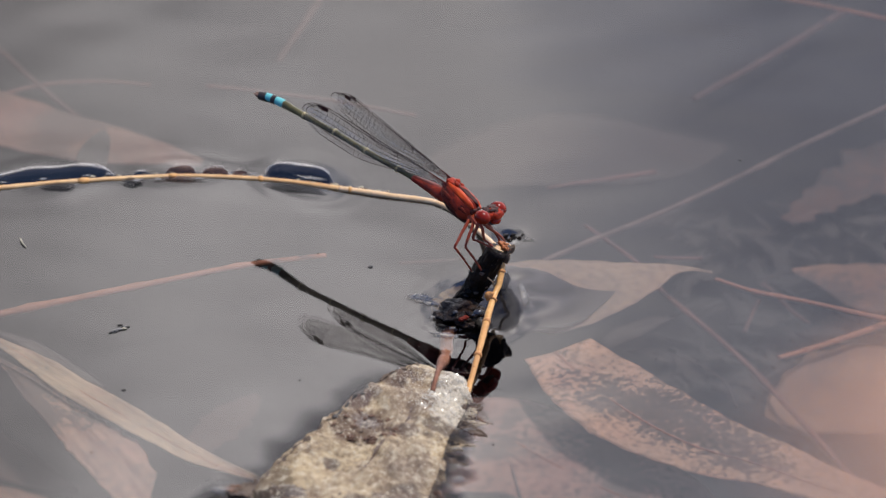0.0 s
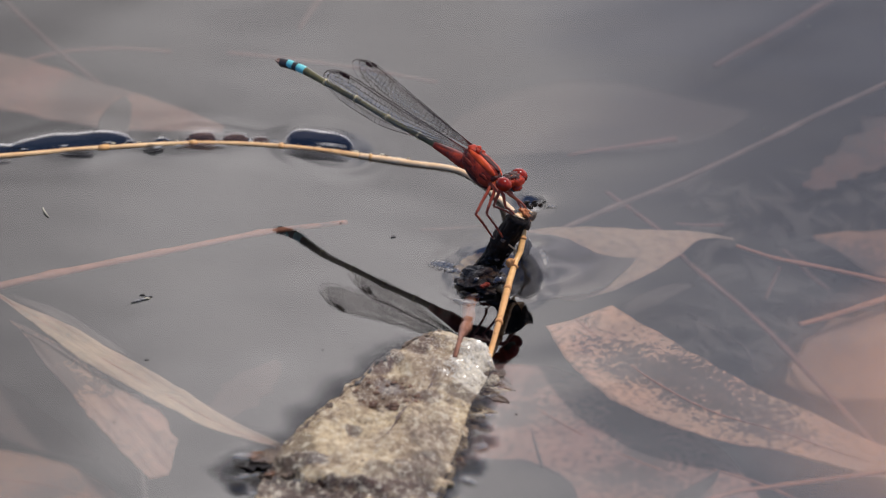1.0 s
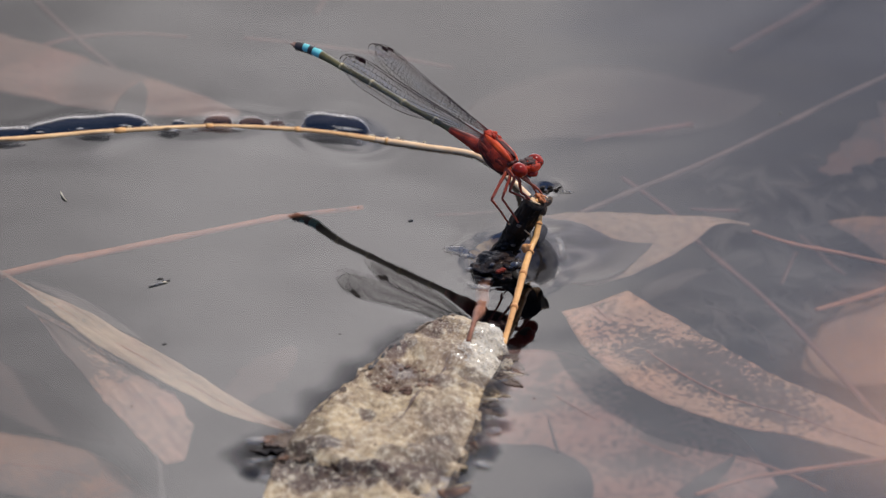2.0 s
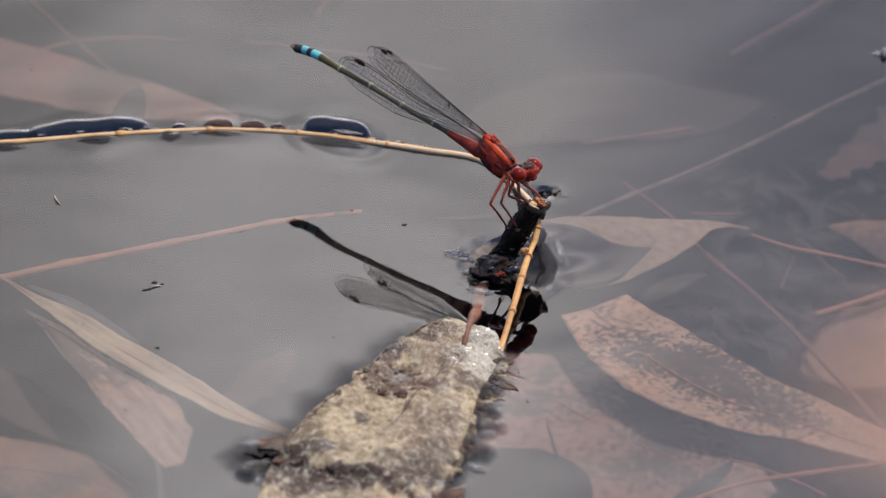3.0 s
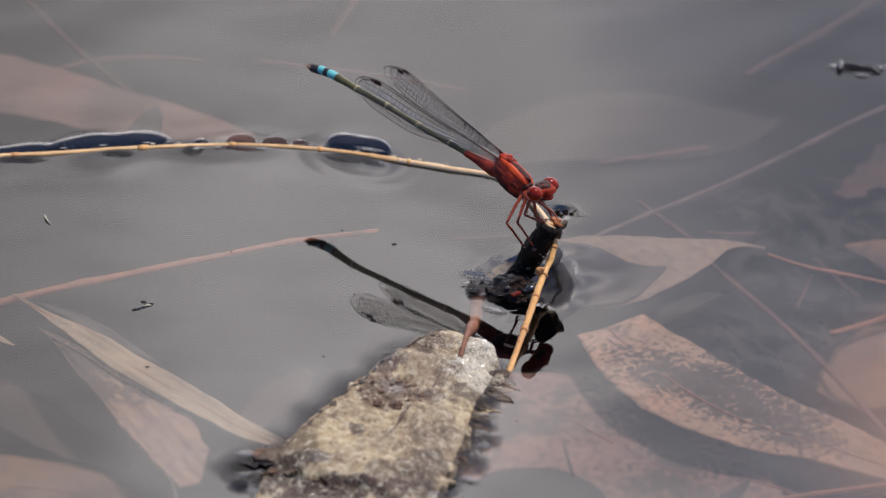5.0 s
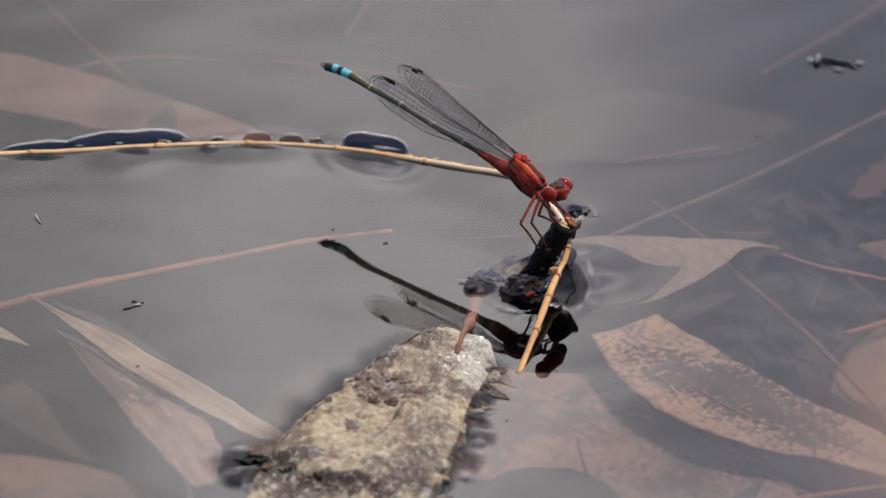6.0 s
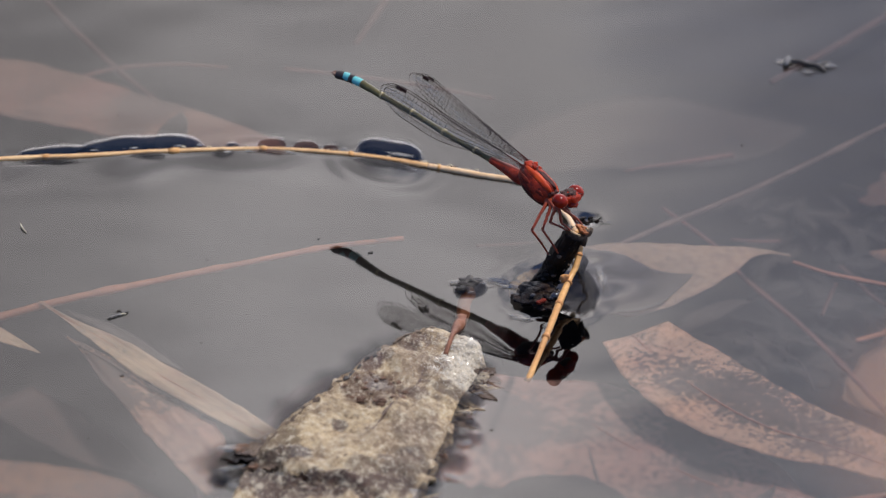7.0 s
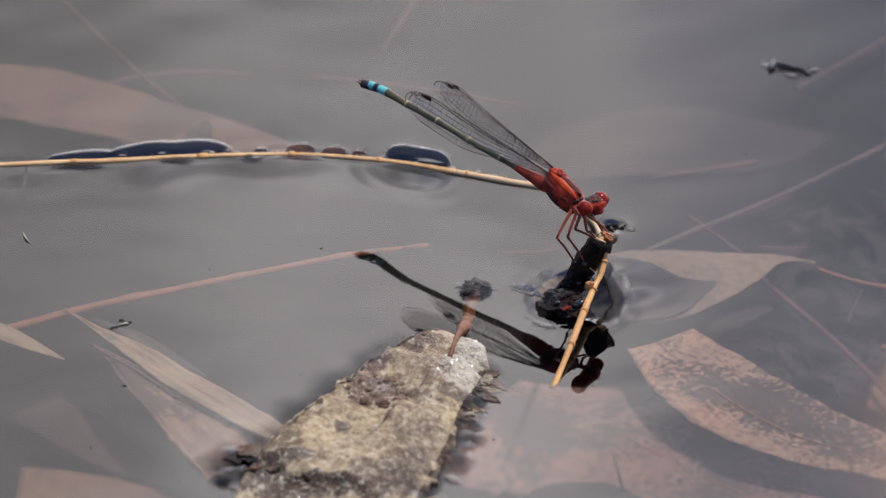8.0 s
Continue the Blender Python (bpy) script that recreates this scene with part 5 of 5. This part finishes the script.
def damselfly():
    ob = thing("damselfly", "red damselfly with olive abdomen and blue-banded tail perched on twig", "damselfly", BODY)

    def at(p):
        return Vector(p) - BODY

    def rod(name, points, radius, mat, parent=ob, sides=16, label="", steps=6, rough=0.0, flat=1.0):
        bm = bmesh.new()
        tube(bm, glide([at(p) for p in points], steps), radius, sides, flat, rough)
        return part(name, bm, mat, parent, label)

    def egg(name, centre, axes, mat, parent=ob, label="", bumpy=0.0, seed=0.0, u=24, v=14):
        bm = bmesh.new()
        ball(bm, centre, axes, u, v, bumpy, seed)
        return part(name, bm, mat, parent, label)

    # abdomen, segment by segment
    abdomen = tagged(new("abdomen"), "slim olive abdomen with pale rings and blue bands")
    abdomen.parent = ob
    rod("segment", [(3.87, 1.01, 9.00), (3.03, 1.78, 9.00), (2.07, 2.84, 9.00), (1.22, 3.62, 9.05), (0.42, 4.49, 9.05)], lambda s: 0.78 - 0.42 * ease(0, 1, s) - 0.10 * math.exp(-((s - 0.12) / 0.08) ** 2), THORAX, abdomen, label="red first segment")
    ends = [(0.42, 4.49, 9.05), (-1.13, 5.97, 9.15), (-4.13, 8.67, 9.40), (-7.10, 11.64, 9.62), (-10.03, 14.37, 9.75), (-11.94, 16.45, 9.75)]
    for k, (a, b) in enumerate(zip(ends, ends[1:])):
        a2, b2 = Vector(a), Vector(b)
        rod("segment", [a2, a2.lerp(b2, 0.33), a2.lerp(b2, 0.66), b2], lambda s: 0.245 + 0.012 * k + 0.035 * abs(2 * s - 1) ** 3 + 0.08 * s * (k == 4), OLIVE, abdomen)
        if k < 4:
            d = (b2 - a2).normalized()
            rod("ring", [b2 - d * 0.10, b2, b2 + d * 0.10], 0.36, PALE, abdomen, label="pale ring")
    for name, mat, a, b, r in (("band", BLUE, (-11.94, 16.54, 9.70), (-12.71, 17.22, 9.70), 0.39), ("segment", BLACK, (-12.71, 17.22, 9.70), (-13.09, 17.52, 9.70), 0.43),
                               ("band", BLUE, (-13.09, 17.52, 9.70), (-13.68, 17.90, 9.70), 0.39), ("segment", BLACK, (-13.68, 17.90, 9.70), (-14.39, 18.18, 9.70), 0.41)):
        a2, b2 = Vector(a), Vector(b)
        rod(name, [a2, a2.lerp(b2, 0.5), b2], lambda s: r + 0.02 * math.sin(math.pi * s), mat, abdomen, label="bright blue band" if mat is BLUE else "")
    belly = [Vector(p) - BACK * 0.09 for p in [(3.24, 1.59, 9.00), (0.42, 4.49, 9.05), (-1.13, 5.97, 9.15), (-4.13, 8.67, 9.40), (-7.10, 11.64, 9.62), (-10.03, 14.37, 9.75), (-11.94, 16.54, 9.70), (-13.09, 17.52, 9.70), (-14.33, 18.18, 9.70)]]
    rod("underside", belly, lambda s: 0.215 + 0.22 * (1 - ease(0, 0.16, s)) + 0.16 * ease(0.75, 0.88, s), UMBER, abdomen, label="dark brown underside", sides=12)
    for k in (-1, 1):
        q = Vector((-14.39, 18.18, 9.70)) + FLANK * 0.16 * k
        rod("clasper", [q, q - AXIS * 0.25 + BACK * 0.05, q - AXIS * 0.55 + BACK * 0.02], lambda s: 0.19 * (1 - 0.7 * s), LEAF_RUST, abdomen, sides=8)

    # thorax
    tilt = (AXIS * 0.9 + BACK * -0.35).normalized()
    up = (BACK * 0.95 + AXIS * 0.12).normalized()
    root = BODY + tilt * -1.25 + up * 1.05
    # the thorax leans away to the far side
    lean = radians(24)
    flank = FLANK * math.cos(lean) + up * math.sin(lean)
    up = up * math.cos(lean) - FLANK * math.sin(lean)
    thorax = egg("thorax", (0, 0, 0), (tilt * 2.3, flank * 1.02, up * 1.28), THORAX, bumpy=0.16, u=40, v=24)
    egg("hump", tilt * -1.35 + up * 0.72, (tilt * 0.85, flank * 0.62, up * 0.55), RED, thorax, bumpy=0.3, seed=2)
    for k, (q, f, h, size) in enumerate(((-1.75, 0.25, 0.95, 0.22), (-1.35, -0.3, 1.15, 0.26), (-1.0, 0.3, 1.15, 0.24), (-0.75, -0.25, 1.2, 0.2), (-1.95, -0.2, 0.75, 0.22), (-1.6, 0.5, 0.7, 0.22))):
        egg("wing_hinge", tilt * q + flank * f + up * h, (tilt * size, flank * size, up * size), RED, thorax, "", 0.4, k, 12, 8)
    for k in (-1, 1):
        egg("shoulder_stripe", tilt * 0.12 + up * 0.70 + flank * 0.62 * k, (tilt * 1.7, flank * 0.33, up * 0.44), ORANGE, thorax, "orange shoulder stripe", 0.15, k)
        egg("flank_plate", tilt * -0.15 + up * -0.12 + flank * 0.86 * k, (tilt * 1.5, flank * 0.20, up * 0.36), RUSSET, thorax, "brownish red seam", 0.3, k)
        egg("flank_plate", tilt * -0.45 + up * -0.50 + flank * 0.84 * k, (tilt * 1.2, flank * 0.20, up * 0.30), RUSSET, thorax, "", 0.2, k + 4)
    egg("breast_plate", up * -0.56 + tilt * -0.1, (tilt * 2.0, flank * 0.84, up * 0.86), MAROON, thorax, "dull brownish red underside of the thorax", 0.1, 8)
    egg("dorsal_plate", tilt * 0.35 + up * 1.03, (tilt * 1.6, flank * 0.36, up * 0.28), MAROON, thorax, "dark maroon back plate", 0.15)
    egg("collar", tilt * 1.75 + up * 0.35, (tilt * 0.42, flank * 0.60, up * 0.5), MAROON, thorax, "dark dusty collar", 0.5)

    # head with wide-set eyes
    left, right = at((6.82, -3.4, 9.65)), at((8.44, -1.01, 9.15))
    mid = (left + right) * 0.5
    across = (right - left).normalized()
    fore = across.cross(Vector((0, 0, 1)))
    fore = fore if fore.dot(AXIS) > 0 else -fore
    head = egg("head", mid, (across * 1.30, fore * 0.78, Vector((0, 0, 0.66))), RED, bumpy=0.12)
    egg("crown", mid + Vector((0, 0, 0.50)) - fore * 0.0, (across * 0.85, fore * 0.52, Vector((0, 0, 0.24))), DUSTY, head, "dark dusty crown of the head", 0.7, u=36, v=20)
    egg("brow", mid + fore * 0.50 + across * 0.18 + Vector((0, 0, 0.0)), (across * 0.92, fore * 0.52, Vector((0, 0, 0.52))), RED, head, bumpy=0.2, seed=3)
    egg("lip", mid + fore * 0.52 + Vector((0, 0, -0.58)), (across * 0.62, fore * 0.45, Vector((0, 0, 0.38))), EYE_RED, head, bumpy=0.12, seed=5)
    egg("jaw", mid + fore * 0.30 + Vector((0, 0, -0.78)), (across * 0.7, fore * 0.5, Vector((0, 0, 0.22))), BLACK, head, bumpy=0.2, seed=6)
    for c in (left, right):
        egg("eye", c - fore * (0.22 if c is right else 0), (across * 0.78, fore * 0.80, Vector((0, 0, 0.72))), EYE_RED, head, "glossy red compound eye", u=32, v=20)
    for k in (-1, 0, 1):
        egg("ocellus", mid + across * 0.22 * k + Vector((0, 0, 0.58)) + fore * (0.1 if k else 0.28), (across * 0.07, fore * 0.07, Vector((0, 0, 0.06))), PALE, head, u=8, v=6)
    for k in (-1, 1):
        bm = bmesh.new()
        p = mid + across * 0.32 * k + fore * 0.45 + Vector((0, 0, 0.3))
        tube(bm, glide([p, p + fore * 0.3 + Vector((0, 0, 0.18)) + across * 0.15 * k, p + fore * 0.9 + across * 0.4 * k + Vector((0, 0, 0.25))], 5), lambda s: 0.05 * (1 - 0.7 * s), 6)
        part("antenna", bm, BLACK, head)

    # legs: hip, knee, foot
    legs = (((5.54, -1.57, 8.30), (4.29, -3.75, 6.60), (5.93, -3.16, 3.70)), ((5.96, -1.98, 8.20), (5.28, -3.44, 6.50), (7.14, -3.73, 3.60)),
            ((6.33, -2.36, 8.20), (5.95, -2.76, 6.90), (7.74, -3.13, 6.20)), ((6.75, -2.64, 8.20), (7.04, -2.91, 6.90), (7.85, -3.09, 6.30)),
            ((7.16, -2.58, 8.30), (8.34, -2.01, 7.00), (9.00, -1.75, 6.00)), ((7.37, -2.37, 8.30), (8.08, -1.82, 7.00), (8.74, -2.23, 5.80)))
    for hip, knee, foot in legs:
        leg = tagged(new("leg"))
        leg.parent = ob
        h, k, f = Vector(hip), Vector(knee), Vector(foot)
        rod("thigh", [BODY.lerp(h, 0.55), h, h.lerp(k, 0.5), k], lambda s: 0.195 - 0.07 * s, LEG, leg, 8, steps=4)
        rod("shin", [k, k.lerp(f, 0.5) + Vector((0, 0, 0.08)), f], lambda s: 0.125 - 0.04 * s, LEG, leg, 8, steps=5)
        d = (f - k)
        rod("foot", [f, f + d.normalized() * 0.3 + Vector((0.15, 0, 0)), f + d.normalized() * 0.75 + Vector((0.35, -0.05, 0))], 0.065, STEM_PALE, leg, 6, "pale foot", steps=3)
        for j in range(5):
            q = k.lerp(f, 0.2 + 0.17 * j)
            rod("bristle", [q, q + Vector((0.22, -0.12, -0.12)), q + Vector((0.40, -0.2, -0.25))], lambda s: 0.022 * (1 - 0.6 * s), BLACK, leg, 4, steps=2)

    # four folded wings
    for k, (tip, drop, back) in enumerate((((-9.40, 11.34, 13.55), (-0.45, -0.6, -2.9), 0.0), ((-9.75, 11.90, 13.45), (-0.55, -0.5, -2.9), 0.25),
                                           ((-7.20, 14.35, 13.20), (-0.35, -0.5, -2.6), 0.05), ((-6.60, 14.20, 13.20), (-0.35, -0.4, -2.6), 0.3))):
        wing(ob, root + FLANK * (0.35 if k < 2 else -0.35) - AXIS * (back + (0.55 if k < 2 else 0)) - BACK * (0.15 if k < 2 else 0), Vector(tip), Vector(drop))
    return ob


def wing(body, root, tip, drop):
    """A stalked wing: membrane, dark stigma and a net of veins. drop: from its fore edge to its hind edge."""
    way = tip - root
    side = drop - way * (drop.dot(way) / way.length_squared)
    lift = way.cross(side).normalized()

    def taper(s):
        return 1 - math.sqrt(max(1 - max((s - 0.80) / 0.2, 0) ** 2, 0.0))

    def spot(s, v):
        c = 0.17 + 0.83 * ease(0.0, 0.66, s)
        e = taper(s)
        return root - BODY + way * s + side * (0.52 * e + v * max(c - e, 0.004) - 0.05) + lift * (0.10 * math.sin(v * 9 + s * 3) * c)

    ob = part("wing", sheet(spot, 48, 10), MEMBRANE, body, "clear folded wing netted with dark veins")
    bm = bmesh.new()
    lines = (0.0, 0.10, 0.30, 0.46, 0.62, 0.80, 1.0)
    for i, v in enumerate(lines):
        s1 = 1.0 if v in (0.0, 1.0) else 0.985 - 0.08 * v
        s0 = 0.13 if v < 0.5 or v == 1.0 else 0.15
        n = 44
        tube(bm, [spot(s0 + (s1 - s0) * (1 - (1 - k / n) ** 2), v) for k in range(n + 1)], 0.034 if v < 0.15 else 0.021, 4)
    rng = random.Random(int(abs(tip.x * 100)))
    for a, b in zip(lines, lines[1:]):
        n = 22 if a < 0.05 else 26
        for k in range(n):
            s = 0.16 + 0.8 * (k + rng.uniform(-0.2, 0.2)) / n
            tube(bm, [spot(s, a), spot(s + 0.006, (a + b) / 2), spot(s + rng.uniform(-0.006, 0.014), b)], 0.0155, 3)
    tube(bm, [spot(0.36, 0.0), spot(0.355, 0.1), spot(0.35, 0.3)], 0.03, 4)
    part("vein_net", bm, VEIN, ob, "fine dark veins")
    bm = bmesh.new()
    for v in lines:
        tube(bm, [spot(0.015 * k, v) for k in range(10 if v < 0.5 or v == 1.0 else 11)], 0.032 if v < 0.15 else 0.022, 4)
    part("vein_root", bm, MAROON_VEIN, ob, "reddish veins at the wing's root")
    part("stigma", sheet(lambda s, v: spot(0.865 + 0.045 * s, 0.02 + v * 0.15) + lift * 0.03, 6, 3), MAROON, ob, "dark red wing spot")


def sheet(spot, n, m):
    bm = bmesh.new()
    g = [[bm.verts.new(spot(0.995 * i / n, j / m) * MM) for j in range(m + 1)] for i in range(n + 1)]
    for i in range(n):
        for j in range(m):
            bm.faces.new((g[i][j], g[i + 1][j], g[i + 1][j + 1], g[i][j + 1]))
    return bm


fly = damselfly()


# ---- floating specks ----
def speck(label, at, size, mat, seed, flat=0.35):
    ob = thing("floating_speck", label, "debris", at, "floating specks")
    bm = bmesh.new()
    ball(bm, (0, 0, 0.05), ((size, size * 0.2, 0), (-size * 0.1, size * 0.6, 0), (0, 0, size * flat)), 10, 7, 0.6, seed)
    part("grain", bm, mat, ob)
    return ob


def husk():
    ob = thing("seed_husk", "broken grey seed husk floating on water", "debris", (-27.08, -9.40, 0.00))
    for k, (x, y, r, mat) in enumerate(((-0.7, -0.55, 0.14, DARK), (-0.35, -0.35, 0.18, GREYISH), (0.1, -0.05, 0.18, GREYISH), (0.45, 0.15, 0.16, HUSK), (0.05, 0.8, 0.14, DARK), (0.8, 0.5, 0.12, DARK), (0.35, 0.45, 0.10, GREYISH))):
        bm = bmesh.new()
        ball(bm, (x, y, 0.08), ((r * 1.4, r * 0.5, 0), (-r * 0.3, r * 0.6, 0), (0, 0, r * 0.4)), 12, 9, 1.3, k)
        part("flake", bm, mat, ob)
    return ob


def sliver():
    ob = thing("white_sliver", "pale curved plant sliver floating on water", "debris", (-36.72, 5.38, 0.00))
    bm = bmesh.new()
    tube(bm, glide([(-0.25, 0.8, 0.1), (-0.15, 0.2, 0.15), (0.1, -0.4, 0.12), (0.4, -0.8, 0.05)], 5), lambda s: 0.085 * math.sin(math.pi * (0.1 + 0.8 * s)), 8)
    part("strand", bm, HUSK, ob)
    return ob


def drifting_twig():
    ob = thing("drifting_twig", "dark bit of twig with a pale bract drifting on water", "twig", (42.08, 35.91, 0.00))
    bm = bmesh.new()
    tube(bm, glide([(-1.7, 0.5, 0.15), (-0.8, 0.35, 0.3), (0.2, 0.1, 0.3), (1.2, 0.0, 0.25), (1.9, -0.7, 0.1)], 6), lambda s: 0.2 - 0.07 * s, 10, rough=0.5)
    part("shaft", bm, DARK, ob)
    bm = bmesh.new()
    tube(bm, glide([(1.1, 0.0, 0.25), (1.7, 0.4, 0.3), (2.2, 0.7, 0.35)], 4), lambda s: 0.13 * (1 - 0.6 * s), 8)
    part("side_shoot", bm, DARK, ob)
    bm = bmesh.new()
    ball(bm, (-1.9, 0.2, 0.3), ((0.28, 0, 0), (0.1, 0.9, 0), (0, 0, 0.35)), 12, 8, 0.5, 7)
    part("bract", bm, GREYISH, ob, "pale curled bract")
    # the halo of mirrored cloud and its dark rim, painted as tinted patches
    for k, (x, y, long, broad, mat) in enumerate(((0.1, 0.0, 2.6, 1.3, DARK_TINT), (-2.2, 0.3, 1.0, 0.6, FROTH_GLEAM), (2.0, 0.4, 1.0, 0.5, FROTH_GLEAM), (0.2, -1.2, 0.8, 0.35, FROTH_GLEAM))):
        tint_patch(ob, (x, y, 0.07 + 0.03 * k), long, broad, 0, mat, 0.05, "dark rim and pale gleam painted round the twig", 31 + k)
    return ob


def sedge():
    """An added dry blade that stands in the water close before the lens, arched over, blurred to a warm veil."""
    ob = thing("sedge_blade", "dry straw-pink sedge blade standing in the pond", "plant", SEDGE)
    bm = bmesh.new()
    path = glide([(64.0, 14.0, -15.5), (62.0, 12.0, 60.0), (57.0, 9.0, 160.0), (46.0, 5.0, 250.0), (30.0, 2.0, 291.0), (12.0, 0.5, 298.0), (-1.2, 0.0, 295.5)], 8)
    tube(bm, path, lambda s: 5.6 - 4.2 * ease(0.9, 1.0, s), 12, 0.16, up=(1, 0, 0))
    part("blade", bm, SEDGE_STRAW, ob)
    bm = bmesh.new()
    tube(bm, [q + Vector((0, 0, 0.6)) for q in path[8:]], lambda s: 0.5 - 0.35 * s, 6)
    part("midrib", bm, STEM, ob)
    return ob


SEDGE = (12.2, -481.5, 0.0)
SEDGE_STRAW = plain("dry_sedge", (0.62, 0.36, 0.24), (0.52, 0.29, 0.19), 60, 0.7, 0.4, 0.2, stretch=(1, 1, 0.1))
sedge()
bits = [husk(), sliver()]
for k, (q, r) in enumerate(zip([(-4.05, 2.69, 0.00), (-9.01, 4.85, 0.00), (-19.29, 0.64, 0.00), (-15.22, -8.63, 0.00), (-19.21, -13.77, 0.00), (-10.20, -17.18, 0.00), (-26.22, -19.68, 0.00), (-28.84, 26.46, 0.00), (-40.35, 29.04, 0.00), (7.59, -27.13, 0.00), (-28.68, -30.17, 0.00), (-14.17, 28.36, 0.00), (30.87, 23.83, 0.00), (35.69, 43.44, 0.00), (36.09, -1.09, 0.00)], (0.24, 0.13, 0.10, 0.08, 0.08, 0.10, 0.2, 0.10, 0.10, 0.14, 0.11, 0.08, 0.15, 0.13, 0.11))):
    bits.append(speck("small pale fleck afloat on the pond" if k > 11 else "small dark fleck afloat on the pond", q, r, GREYISH if k > 11 else DARK, k * 1.7))
drifter = drifting_twig()


# ---- movement ----
def motions():
    # seconds, then the slide from the place at 3.5 s, in mm
    drift = ((0, 0.63, 0.3), (0.5, 0.70, -0.1), (1, 0.80, -0.2), (1.5, 0.95, 0), (2.2, 0.95, 0.05), (3, 0.47, 0.1), (3.5, 0, 0), (4, -0.58, 0), (4.5, -1.10, -0.1),
             (5.2, -2.4, 0), (6, -4.15, 0), (6.5, -5.42, -0.2), (7, -6.58, -0.5), (7.5, -7.84, -1.1), (8, -8.63, -1.0))
    for ob in bits:
        o = Vector(ob.location)
        walk(ob, [(t, Matrix.Translation(o + Vector((x, y, 0)) * MM)) for t, x, y in drift])
    o = Vector(drifter.location)
    swift = ((0, 7.2, 0), (0.5, 6.6, 0), (1.5, 5.0, 0), (2.2, 3.8, 0), (3, 2.0, 0), (3.5, 0.6, 0), (4, -0.7, 0.2), (4.5, -1.95, 0.5), (5.2, -4.6, 1.1), (6, -7.4, 1.8), (6.5, -9.3, 2.1), (7, -11.4, 2.5), (7.5, -13.5, 2.6), (8, -15.3, 3.0))
    walk(drifter, [(t, Matrix.Translation(o + Vector((x, y, 0)) * MM) @ Matrix.Rotation(radians(x * 0.6), 4, "Z")) for t, x, y in swift])
    leaf = ((0, 0.68, -0.65, 0.2), (0.5, 0.75, -0.65, 0.2), (1, 0.78, -0.6, 0.2), (1.5, 0.68, -0.5, 0.2), (2.2, 0.5, -0.4, 0.1), (3, 0.2, -0.3, 0), (3.5, 0, 0, 0), (4, -0.28, 0.4, -0.1),
            (4.5, -0.85, 0.5, -0.3), (5.2, -2.1, 1.1, -0.7), (6, -3.45, 1.45, -1.1), (6.5, -4.55, 1.9, -1.4), (7, -5.6, 2.5, -1.7), (7.5, -6.78, 2.85, -2.0), (8, -7.63, 3.3, -2.2))
    o = Vector(raft.location)
    walk(raft, [(t, Matrix.Translation(o + Vector((x, y, 0)) * MM) @ Matrix.Rotation(radians(a), 4, "Z")) for t, x, y, a in leaf])
    # floating shoot: slide in mm, turn in degrees; hanging shoot: turn in degrees
    reed = ((0, -0.18, -0.4, 0.7, 0.9), (0.5, -0.22, -0.45, 0.7, 0.9), (1, -0.25, -0.45, 0.6, 0.8), (1.5, -0.28, -0.3, 0.4, 0.7), (3, -0.1, -0.15, 0.1, 0), (3.5, 0, 0, 0, 0), (4, 0.05, 0, -0.2, -0.3),
            (4.5, 0.22, -0.1, -0.9, -1.2), (6, 0.52, 0.14, -1.8, -3.2), (6.5, 0.66, 0.15, -2.1, -3.3), (7, 0.78, 0.17, -2.45, -3.9), (7.5, 0.9, 0.2, -2.6, -3.8), (8, 1.05, 0.28, -2.9, -3.8))
    o = Vector(hanger.location)
    walk(shoot, [(t, Matrix.Translation(Vector((x, y, 0)) * MM) @ Matrix.Rotation(radians(a), 4, "Z")) for t, x, y, a, b in reed])
    walk(hanger, [(t, Matrix.Translation(o) @ Matrix.Rotation(radians(b), 4, "Z")) for t, x, y, a, b in reed])
    # the perched fly rocks about its thorax
    rock = ((0, 0.75), (0.5, 0.75), (1, 0.72), (1.5, 0.62), (3, -0.15), (3.5, 0), (4, 0.05), (4.5, 0.12), (6, -0.38), (6.5, -0.18), (7, -0.2), (7.5, 0), (8, 0.25))
    walk(fly, [(t, Matrix.Translation(BODY * MM) @ Matrix.Rotation(radians(a), 4, FLANK)) for t, a in rock])


motions()
